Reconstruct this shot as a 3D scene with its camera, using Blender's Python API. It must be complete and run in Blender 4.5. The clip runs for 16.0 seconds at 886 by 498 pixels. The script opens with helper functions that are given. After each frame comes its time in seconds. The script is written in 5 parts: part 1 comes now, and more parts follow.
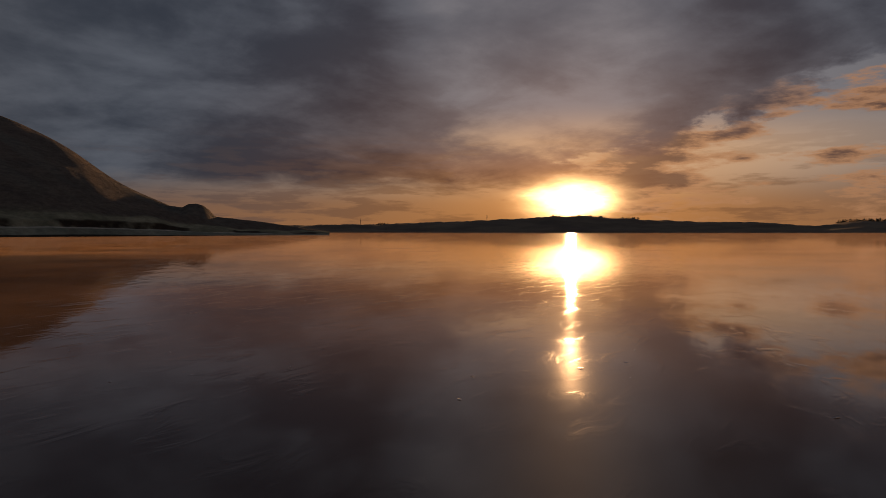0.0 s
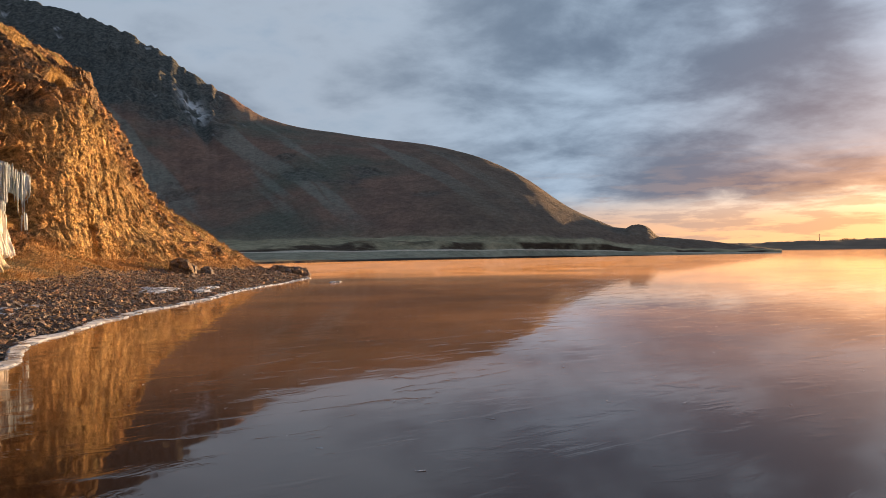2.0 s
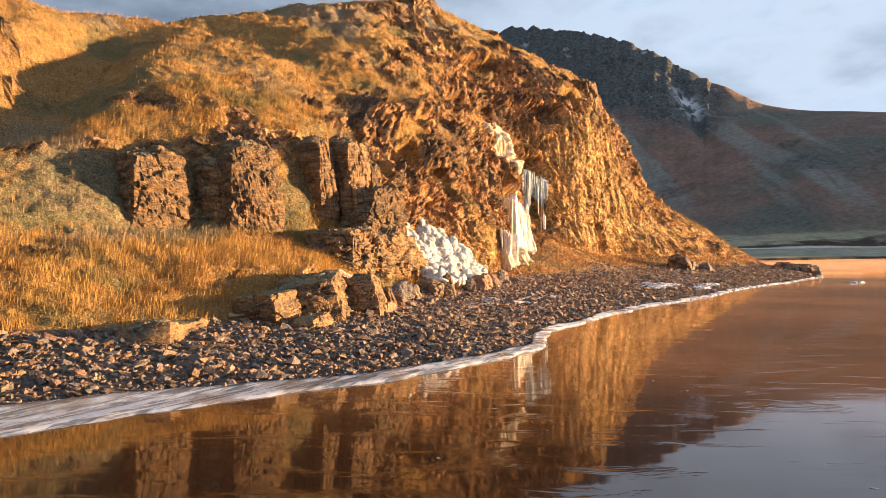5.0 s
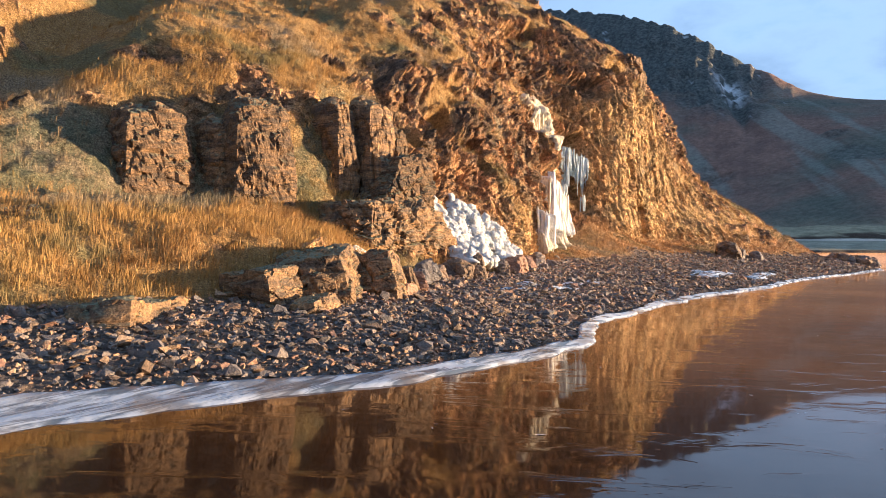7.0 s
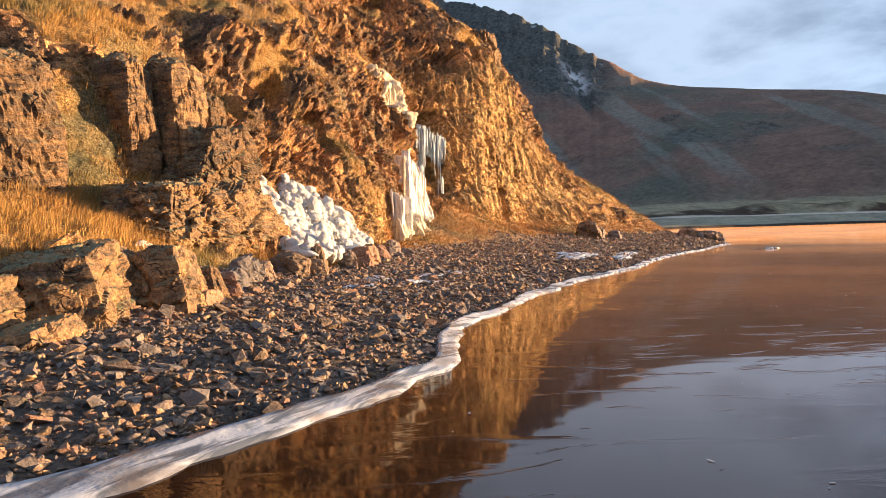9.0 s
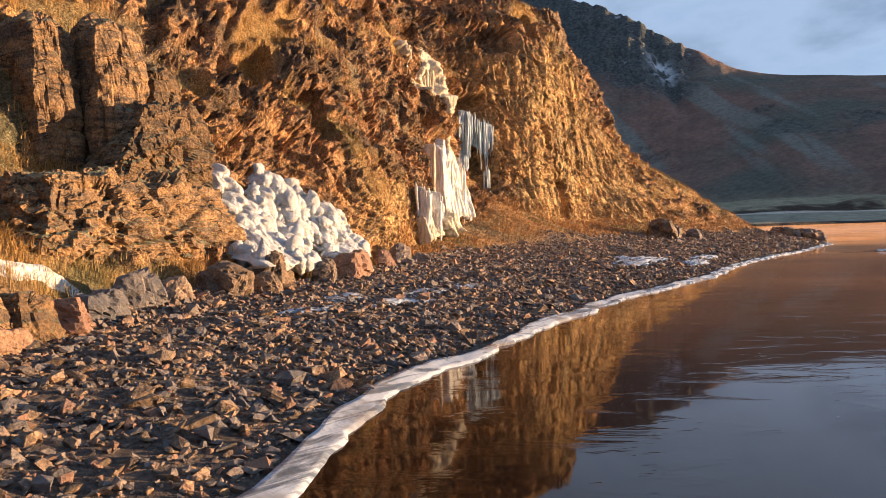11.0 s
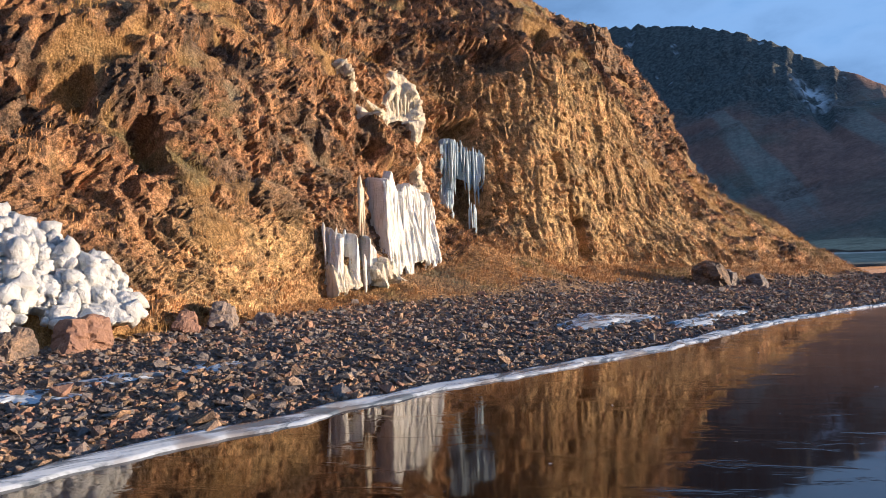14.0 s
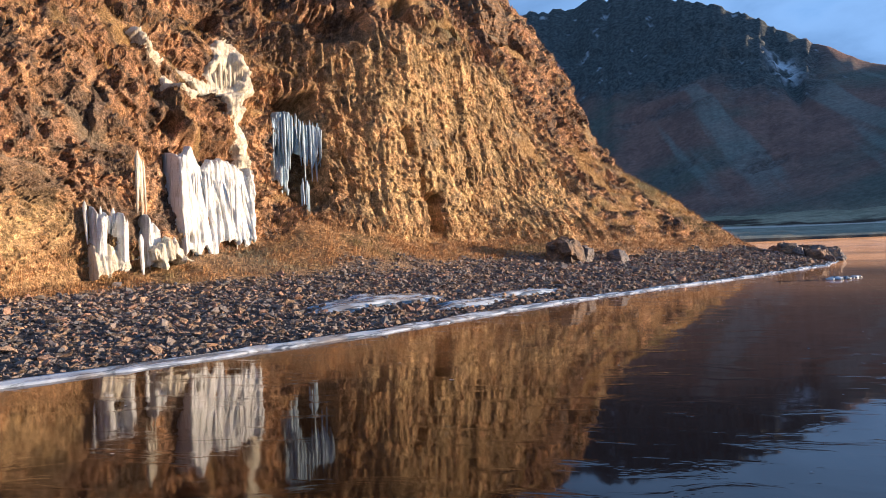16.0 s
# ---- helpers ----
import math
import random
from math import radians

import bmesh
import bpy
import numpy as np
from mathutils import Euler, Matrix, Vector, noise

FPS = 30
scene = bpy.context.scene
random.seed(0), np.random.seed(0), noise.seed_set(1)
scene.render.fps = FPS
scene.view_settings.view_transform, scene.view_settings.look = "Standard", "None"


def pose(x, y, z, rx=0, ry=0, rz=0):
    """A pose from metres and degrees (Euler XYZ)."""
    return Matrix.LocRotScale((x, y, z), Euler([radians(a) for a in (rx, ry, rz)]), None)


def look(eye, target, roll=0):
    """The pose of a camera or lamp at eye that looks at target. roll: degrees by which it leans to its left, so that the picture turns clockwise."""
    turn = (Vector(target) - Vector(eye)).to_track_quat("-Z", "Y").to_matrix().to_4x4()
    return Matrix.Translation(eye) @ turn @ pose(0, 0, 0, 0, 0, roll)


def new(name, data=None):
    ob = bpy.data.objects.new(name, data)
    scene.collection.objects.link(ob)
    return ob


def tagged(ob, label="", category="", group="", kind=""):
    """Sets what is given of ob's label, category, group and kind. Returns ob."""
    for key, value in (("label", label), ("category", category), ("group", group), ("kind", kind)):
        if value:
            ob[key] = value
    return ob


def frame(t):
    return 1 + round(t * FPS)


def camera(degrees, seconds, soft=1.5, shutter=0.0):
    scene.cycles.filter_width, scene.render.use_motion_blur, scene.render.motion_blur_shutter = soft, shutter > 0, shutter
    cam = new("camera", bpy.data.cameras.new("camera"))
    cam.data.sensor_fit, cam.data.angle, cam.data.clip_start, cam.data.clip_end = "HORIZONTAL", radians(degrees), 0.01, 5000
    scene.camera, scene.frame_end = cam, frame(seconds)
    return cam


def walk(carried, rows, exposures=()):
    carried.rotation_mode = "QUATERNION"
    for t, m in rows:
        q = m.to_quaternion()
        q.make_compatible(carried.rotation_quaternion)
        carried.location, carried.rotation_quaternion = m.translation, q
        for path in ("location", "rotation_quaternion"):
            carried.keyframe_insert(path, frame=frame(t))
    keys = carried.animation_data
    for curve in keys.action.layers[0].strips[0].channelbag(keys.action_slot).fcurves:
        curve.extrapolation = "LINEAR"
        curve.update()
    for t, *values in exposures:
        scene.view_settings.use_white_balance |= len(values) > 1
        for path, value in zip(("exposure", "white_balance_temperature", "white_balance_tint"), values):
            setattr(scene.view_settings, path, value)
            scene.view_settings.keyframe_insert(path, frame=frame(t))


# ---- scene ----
cam = camera(64.2, 16.0, soft=0.15)
PATH = [
    (0, (3.465, -3.517, 1.698), (12.8, 0.061, 1.455), 0.02),
    (0.5, (3.407, -3.424, 1.699), (12.301, 1.138, 1.417), 0.89),
    (1, (3.344, -3.321, 1.696), (11.689, 2.175, 1.299), -0.42),
    (1.5, (3.259, -3.202, 1.71), (10.601, 3.583, 1.494), -0.12),
    (2, (3.135, -3.058, 1.796), (8.775, 5.2, 1.874), -0.86),
    (2.5, (3.13, -3.131, 1.815), (7.724, 5.748, 2.058), -1.37),
    (3, (3.094, -3.154, 1.829), (7.144, 5.985, 2.123), -1.20),
    (3.5, (3.076, -3.048, 1.805), (6.57, 6.318, 2.085), -1.10),
    (4, (3.013, -2.956, 1.779), (5.128, 6.816, 1.975), -2.66),
    (4.5, (3.091, -2.831, 1.778), (2.801, 7.164, 1.874), -1.60),
    (5, (3.071, -2.513, 1.786), (2.323, 7.458, 1.907), -0.72),
    (5.2, (2.993, -2.328, 1.784), (2.086, 7.631, 1.834), 0.16),
    (7.3, (2.878, 0.335, 1.566), (1.623, 10.255, 1.412), 0.20),
    (7.5, (2.801, 0.602, 1.561), (1.745, 10.543, 1.319), -2.34),
    (8, (2.712, 1.37, 1.555), (2.462, 11.335, 0.754), -0.73),
    (8.5, (2.88, 2.374, 1.533), (3.326, 12.359, 1.22), -2.27),
    (9, (3.241, 3.3, 1.548), (3.976, 13.269, 1.273), -1.55),
    (9.2, (3.35, 3.764, 1.535), (4.256, 13.715, 1.14), -1.07),
    (11.3, (5.531, 7.934, 1.609), (4.407, 17.867, 1.341), -1.55),
    (11.5, (5.811, 8.354, 1.599), (4.274, 18.23, 1.268), -1.23),
    (12, (6.602, 9.352, 1.628), (5.146, 19.239, 1.273), -0.85),
    (12.5, (7.64, 10.16, 1.657), (6.61, 20.102, 1.342), -0.44),
    (13, (8.645, 11.113, 1.759), (6.225, 20.816, 1.816), -1.51),
    (13.5, (9.753, 11.911, 1.738), (7.002, 21.52, 2.073), -1.59),
    (14, (10.892, 12.587, 1.713), (8.57, 22.308, 2.043), -1.84),
    (14.5, (12.096, 13.239, 1.664), (10.11, 23.039, 1.811), -3.27),
    (15, (13.382, 13.855, 1.703), (11.429, 23.662, 1.74), -3.54),
    (15.5, (14.723, 14.281, 1.698), (12.371, 24, 1.675), -3.38),
    (16, (16.004, 14.652, 1.637), (13.919, 24.432, 1.602), -2.31),
]
EXPOSURES = [
    (0, -1.0, 7000, 22), (1.1, -1.05, 7000, 22), (1.5, 0.3, 6600, 16), (2.0, 1.4, 6350, 11), (3.0, 1.55, 6400, 11), (4.0, 1.95, 6450, 11),
    (5.0, 2.1, 6250, 11), (7.5, 1.95, 4800, 5), (9.0, 2.05, 5900, 11), (11.5, 1.57, 5050, 11), (12.0, 1.57, 4650, 9), (12.5, 1.5, 4850, 10),
    (13.5, 1.40, 4350, 5), (14.5, 1.32, 4350, 6), (16.0, 1.45, 4300, 6)]
SUN_POWER, SKY_POWER = 5.0, 0.40
walk(cam, [(t, look(eye, target, roll)) for t, eye, target, roll in PATH],
     exposures=EXPOSURES)

# ---- world and sun ----
SUN_AZ, SUN_EL = 79.3, 3.0          # degrees from +y towards +x, degrees above the horizon
SUN_DIR = Vector((math.sin(radians(SUN_AZ)) * math.cos(radians(SUN_EL)),
                  math.cos(radians(SUN_AZ)) * math.cos(radians(SUN_EL)), math.sin(radians(SUN_EL))))
sun_data = bpy.data.lights.new("sun", "SUN")
sun_data.energy, sun_data.angle, sun_data.color = SUN_POWER, radians(0.6), (1.0, 0.57, 0.245)
sun = new("sun", sun_data)
sun.matrix_world = look(SUN_DIR * 100, (0, 0, 0))


class Nodes:
    """Short hand for building node trees."""

    def __init__(self, tree):
        self.tree = tree
        tree.nodes.clear()

    def add(self, kind, **inputs):
        n = self.tree.nodes.new(kind)
        for key, value in inputs.items():
            self.put(n.inputs[key.replace("_", " ")], value)
        return n

    def put(self, socket, value):
        if isinstance(value, bpy.types.NodeSocket):
            self.tree.links.new(value, socket)
        elif isinstance(value, tuple) and len(value) == 3 and socket.type == "RGBA":
            socket.default_value = (*value, 1)
        else:
            socket.default_value = value

    def math(self, op, a, b=0.0, c=0.0, clamp=False):
        n = self.tree.nodes.new("ShaderNodeMath")
        n.operation, n.use_clamp = op, clamp
        for s, v in zip(n.inputs, (a, b, c)):
            self.put(s, v)
        return n.outputs[0]

    def vec(self, op, a, b=(0, 0, 0), scale=None):
        n = self.tree.nodes.new("ShaderNodeVectorMath")
        n.operation = op
        self.put(n.inputs[0], a)
        self.put(n.inputs[1], b)
        if scale is not None:
            self.put(n.inputs["Scale"], scale)
        return n.outputs["Value"] if op in ("DOT_PRODUCT", "LENGTH") else n.outputs[0]

    def ramp(self, x, lo, hi, a=0.0, b=1.0, smooth=True):
        n = self.tree.nodes.new("ShaderNodeMapRange")
        n.interpolation_type = "SMOOTHSTEP" if smooth else "LINEAR"
        for key, v in (("Value", x), ("From Min", lo), ("From Max", hi), ("To Min", a), ("To Max", b)):
            self.put(n.inputs[key], v)
        return n.outputs[0]

    def mix(self, f, a, b, how="MIX"):
        n = self.tree.nodes.new("ShaderNodeMix")
        n.data_type, n.blend_type, n.clamp_factor = "RGBA", how, True
        self.put(n.inputs[0], f)
        self.put(n.inputs[6], a)
        self.put(n.inputs[7], b)
        return n.outputs[2]

    def noise(self, vector, scale, detail=4.0, rough=0.55, distort=0.0):
        n = self.tree.nodes.new("ShaderNodeTexNoise")
        self.put(n.inputs["Vector"], vector)
        for key, v in (("Scale", scale), ("Detail", detail), ("Roughness", rough), ("Distortion", distort)):
            n.inputs[key].default_value = v
        return n.outputs["Fac"]

    def voronoi(self, vector, scale, feature="F1"):
        n = self.tree.nodes.new("ShaderNodeTexVoronoi")
        n.feature = feature
        self.put(n.inputs["Vector"], vector)
        n.inputs["Scale"].default_value = scale
        return n.outputs["Distance"]


def build_world():
    world = bpy.data.worlds.new("evening_sky")
    scene.world = world
    world.use_nodes = True
    k = Nodes(world.node_tree)
    out = k.add("ShaderNodeOutputWorld")
    direction = k.vec("NORMALIZE", k.add("ShaderNodeTexCoord").outputs["Generated"])
    xyz = k.add("ShaderNodeSeparateXYZ", Vector=direction)
    up = k.math("MAXIMUM", xyz.outputs["Z"], 0.0)
    sky = k.tree.nodes.new("ShaderNodeTexSky")
    sky.sky_type, sky.sun_disc = "NISHITA", False
    sky.sun_elevation, sky.sun_rotation = radians(SUN_EL), radians(SUN_AZ)
    sky.air_density, sky.dust_density = 1.0, 1.5
    clear = k.mix(1.0, sky.outputs["Color"], (0.13, 0.13, 0.13), "MULTIPLY")
    # angle to the sun, in degrees
    cosine = k.math("MINIMUM", k.vec("DOT_PRODUCT", direction, tuple(SUN_DIR)), 1.0)
    angle = k.math("MULTIPLY", k.math("ARCCOSINE", cosine), 57.3)
    # the cloud deck: flat sheet seen from below
    flat = k.math("DIVIDE", 1.0, k.math("ADD", up, 0.22))
    plane = k.vec("SCALE", direction, scale=flat)
    stretch = k.add("ShaderNodeMapping", Vector=plane)
    stretch.inputs["Scale"].default_value = (0.8, 0.8, 0.0)
    stretch.inputs["Rotation"].default_value = (0, 0, radians(25))
    stretch.inputs["Location"].default_value = (3.1, 1.7, 0.0)
    big = k.noise(stretch.outputs[0], 0.8, 3.0, 0.5, 0.0)
    fine = k.noise(stretch.outputs[0], 3.4, 9.0, 0.58, 0.15)
    cover = k.math("ADD", k.math("MULTIPLY", big, 0.62), k.math("MULTIPLY", fine, 0.38))
    rightward = k.vec("DOT_PRODUCT", direction, (SUN_DIR.y, -SUN_DIR.x, 0.0))
    wedge = k.math("SUBTRACT", k.math("MULTIPLY_ADD", rightward, 0.34, 0.135), k.math("ADD", up, k.math("MULTIPLY", fine, 0.16)))
    open_sky = k.math("MULTIPLY", k.ramp(wedge, -0.045, 0.0), k.ramp(cosine, 0.4, 0.8))
    puffs = k.add("ShaderNodeMapping", Vector=direction)
    puffs.inputs["Scale"].default_value = (5, 5, 22)
    puff = k.noise(puffs.outputs[0], 1.0, 7.0, 0.6)
    cover = k.math("SUBTRACT", cover, k.math("MULTIPLY", open_sky, k.ramp(puff, 0.60, 0.46, 0.10, 0.34)))
    high_gap = k.ramp(k.vec("DOT_PRODUCT", direction, (0.352, 0.871, 0.342)), 0.970, 1.0)
    cover = k.math("SUBTRACT", cover, k.math("MULTIPLY", high_gap, 0.02))
    hole = k.ramp(k.vec("DOT_PRODUCT", direction, (0.929, 0.205, 0.309)), 0.968, 0.997)
    cover = k.math("SUBTRACT", cover, k.math("MULTIPLY", hole, 0.17))
    deck = k.ramp(cover, 0.27, 0.43)
    # a clear strip between the hills and the deck's far edge
    wobble = k.math("MULTIPLY", k.math("SUBTRACT", fine, 0.5), 0.05)
    edge = k.ramp(k.math("ADD", up, wobble), 0.045, 0.085)
    deck = k.math("MULTIPLY", deck, edge)
    # small bars of cloud in the strip
    strip = k.add("ShaderNodeMapping", Vector=direction)
    strip.inputs["Scale"].default_value = (6, 6, 42)
    bars = k.math("MULTIPLY", k.ramp(k.noise(strip.outputs[0], 1.3, 6.0, 0.6), 0.48, 0.60), k.ramp(up, 0.16, 0.03))
    thick = k.ramp(cover, 0.40, 0.58)
    near = k.ramp(angle, 36.0, 4.0)
    grey = k.mix(thick, (0.38, 0.45, 0.53), (0.21, 0.265, 0.335))
    dusk = k.mix(thick, (0.37, 0.50, 0.63), (0.105, 0.182, 0.27))
    warm = k.mix(thick, (1.7, 0.80, 0.30), (0.23, 0.105, 0.075))
    lower = k.ramp(up, 0.14, 0.03)
    cloud = k.mix(k.ramp(angle, 58.0, 28.0), grey, dusk)
    cloud = k.mix(k.ramp(angle, 66.0, 100.0), cloud, k.mix(thick, (0.27, 0.32, 0.39), (0.11, 0.145, 0.19)))
    rose = k.math("MULTIPLY", k.ramp(angle, 36.0, 12.0), k.ramp(up, 0.30, 0.08))
    cloud = k.mix(k.math("MULTIPLY", rose, 0.5), cloud, k.mix(thick, (0.55, 0.40, 0.34), (0.23, 0.155, 0.15)))
    cloud = k.mix(k.math("MULTIPLY", near, lower), cloud, warm)
    horizon = k.mix(k.ramp(angle, 60.0, 3.0), (0.60, 0.42, 0.33), (1.5, 0.72, 0.24))
    low = k.ramp(up, 0.085, 0.0)
    clear = k.mix(k.math("MULTIPLY", low, 0.85), k.mix(0.6, clear, (0.24, 0.40, 0.60)), horizon)
    clear = k.mix(k.math("MULTIPLY", k.ramp(angle, 44.0, 10.0, 0.0, 0.85), k.ramp(up, 0.035, 0.10)), clear, k.mix(k.ramp(up, 0.10, 0.18), k.mix(k.ramp(angle, 30.0, 8.0), (1.6, 1.5, 1.35), (2.6, 1.8, 1.05)), (0.78, 0.95, 1.10)))
    colour = k.mix(deck, clear, cloud)
    colour = k.mix(k.math("MULTIPLY", bars, 0.6), colour, k.mix(near, (0.30, 0.28, 0.30), (0.70, 0.34, 0.14)))
    lit = k.math("MULTIPLY", open_sky, k.ramp(puff, 0.47, 0.55))
    colour = k.mix(k.math("MULTIPLY", lit, 0.85), colour, k.mix(k.ramp(puff, 0.53, 0.62), (1.75, 0.95, 0.48), (0.40, 0.25, 0.20)))
    # the sun behind thin cloud, in the gap above the hills
    sideways = k.vec("DOT_PRODUCT", direction, (SUN_DIR.y, -SUN_DIR.x, 0.0))
    spread = k.math("POWER", k.math("DIVIDE", sideways, 0.042), 2.0)
    rise = k.math("SUBTRACT", xyz.outputs["Z"], math.sin(radians(2.6)))
    spread = k.math("ADD", spread, k.math("POWER", k.math("DIVIDE", rise, 0.018), 2.0))
    spread = k.math("ADD", spread, k.math("MULTIPLY", k.math("SUBTRACT", fine, 0.45), 4.0))
    glow = k.math("POWER", 2.718, k.math("MULTIPLY", k.math("MAXIMUM", spread, 0.0), -1.0))
    glow = k.math("MULTIPLY", glow, k.ramp(cosine, 0.7, 0.95))
    halo = k.math("ADD", k.math("POWER", 2.718, k.math("DIVIDE", angle, -5.0)), k.math("MULTIPLY", k.math("POWER", 2.718, k.math("DIVIDE", angle, -16.0)), 0.30))
    colour = k.mix(1.0, colour, k.mix(1.0, (70.0, 42.0, 17.0), glow, "MULTIPLY"), "ADD")
    colour = k.mix(1.0, colour, k.mix(1.0, (1.1, 0.45, 0.11), halo, "MULTIPLY"), "ADD")
    back = k.add("ShaderNodeBackground", Color=colour, Strength=SKY_POWER)
    k.tree.links.new(back.outputs[0], out.inputs[0])


build_world()


# ---- materials ----
def material(name):
    m = bpy.data.materials.new(name)
    m.use_nodes = True
    k = Nodes(m.node_tree)
    out = k.add("ShaderNodeOutputMaterial")
    bsdf = k.add("ShaderNodeBsdfPrincipled")
    k.tree.links.new(bsdf.outputs[0], out.inputs[0])
    place = k.add("ShaderNodeNewGeometry").outputs["Position"]
    return m, k, bsdf, place


def bump(k, bsdf, height, strength, distance=0.05):
    b = k.add("ShaderNodeBump", Height=height, Strength=strength, Distance=distance)
    k.tree.links.new(b.outputs[0], bsdf.inputs["Normal"])


def ground_material():
    """Rock, dry grass and gravel, blended by what grows where on the sheet."""
    m, k, bsdf, p = material("hillside")
    rock_mask = k.add("ShaderNodeAttribute")
    rock_mask.attribute_name = "rock"
    beach_mask = k.add("ShaderNodeAttribute")
    beach_mask.attribute_name = "beach"
    big, mid, fine = k.noise(p, 0.35, 4), k.noise(p, 1.8, 6, 0.62), k.noise(p, 9.0, 6, 0.68)
    tall = k.add("ShaderNodeMapping", Vector=p)
    tall.inputs["Scale"].default_value = (1, 1, 0.75)
    ribs = k.noise(tall.outputs[0], 5.0, 5, 0.7)
    rock = k.mix(k.ramp(ribs, 0.35, 0.65), (0.055, 0.037, 0.027), (0.44, 0.27, 0.145))
    rock = k.mix(k.ramp(mid, 0.45, 0.66), rock, (0.55, 0.32, 0.135))
    rock = k.mix(k.math("MULTIPLY", k.ramp(fine, 0.56, 0.70), 0.6), rock, (0.46, 0.36, 0.22))
    rock = k.mix(k.math("MULTIPLY", k.ramp(big, 0.46, 0.58), 0.50), rock, k.mix(k.ramp(fine, 0.35, 0.65), (0.18, 0.088, 0.042), (0.45, 0.235, 0.10)))
    zone = k.noise(p, 0.75, 3, 0.5)
    rock = k.mix(k.math("MULTIPLY", k.ramp(zone, 0.51, 0.57), 0.75), rock, k.mix(k.ramp(fine, 0.4, 0.6), (0.045, 0.040, 0.036), (0.16, 0.125, 0.09)))
    tuff = k.add("ShaderNodeAttribute")
    tuff.attribute_name = "tuff"
    ochre = k.mix(k.ramp(ribs, 0.30, 0.62), (0.29, 0.190, 0.080), (0.64, 0.45, 0.185))
    ochre = k.mix(k.math("MULTIPLY", k.ramp(fine, 0.52, 0.66), 0.6), ochre, (0.20, 0.14, 0.075))
    rock = k.mix(k.math("MULTIPLY", tuff.outputs["Fac"], k.ramp(mid, 0.66, 0.40, 0.25, 0.85)), rock, ochre)
    tone = k.add("ShaderNodeAttribute")
    tone.attribute_name = "tone"
    rock = k.mix(1.0, rock, k.ramp(tone.outputs["Fac"], 0.15, 0.85, 0.45, 1.6, False), "MULTIPLY")
    talus = k.add("ShaderNodeAttribute")
    talus.attribute_name = "talus"
    grass = k.mix(k.ramp(mid, 0.3, 0.7), (0.36, 0.228, 0.082), (0.54, 0.36, 0.135))
    grass = k.mix(k.ramp(fine, 0.40, 0.72), k.mix(0.55, grass, (0.20, 0.115, 0.04)), grass)
    grass = k.mix(k.math("MULTIPLY", k.ramp(big, 0.52, 0.63), 0.7), grass, (0.13, 0.145, 0.075))
    frost = k.ramp(k.noise(p, 0.16, 3, 0.5), 0.53, 0.62)
    grass = k.mix(k.math("MULTIPLY", frost, 0.75), grass, (0.24, 0.215, 0.16))
    grass = k.mix(k.math("MULTIPLY", talus.outputs["Fac"], 0.85), grass, k.mix(k.ramp(fine, 0.35, 0.65), (0.17, 0.095, 0.045), (0.52, 0.32, 0.13)))
    moss = k.add("ShaderNodeAttribute")
    moss.attribute_name = "moss"
    grass = k.mix(k.math("MULTIPLY", moss.outputs["Fac"], k.ramp(mid, 0.62, 0.45, 0.35, 0.9)), grass, k.mix(k.ramp(fine, 0.35, 0.65), (0.085, 0.095, 0.055), (0.215, 0.215, 0.125)))
    gravel = k.mix(k.ramp(k.noise(p, 14.0, 5, 0.7), 0.3, 0.7), (0.070, 0.064, 0.062), (0.24, 0.19, 0.155))
    colour = k.mix(rock_mask.outputs["Fac"], grass, rock)
    colour = k.mix(1.0, colour, k.math("MULTIPLY", k.ramp(k.noise(p, 20.0, 6, 0.75), 0.36, 0.64, 0.5, 1.55), k.ramp(k.noise(p, 55.0, 3, 0.7), 0.36, 0.64, 0.6, 1.5)), "MULTIPLY")
    colour = k.mix(beach_mask.outputs["Fac"], colour, gravel)
    k.put(bsdf.inputs["Base Color"], colour)
    bsdf.inputs["Roughness"].default_value = 0.85
    bsdf.inputs["Specular IOR Level"].default_value = 0.25
    height = k.math("ADD", k.math("MULTIPLY", fine, 0.5), k.math("ADD", k.noise(p, 28.0, 4, 0.7), k.math("MULTIPLY", ribs, 0.5)))
    bump(k, bsdf, height, 1.0, 0.12)
    return m


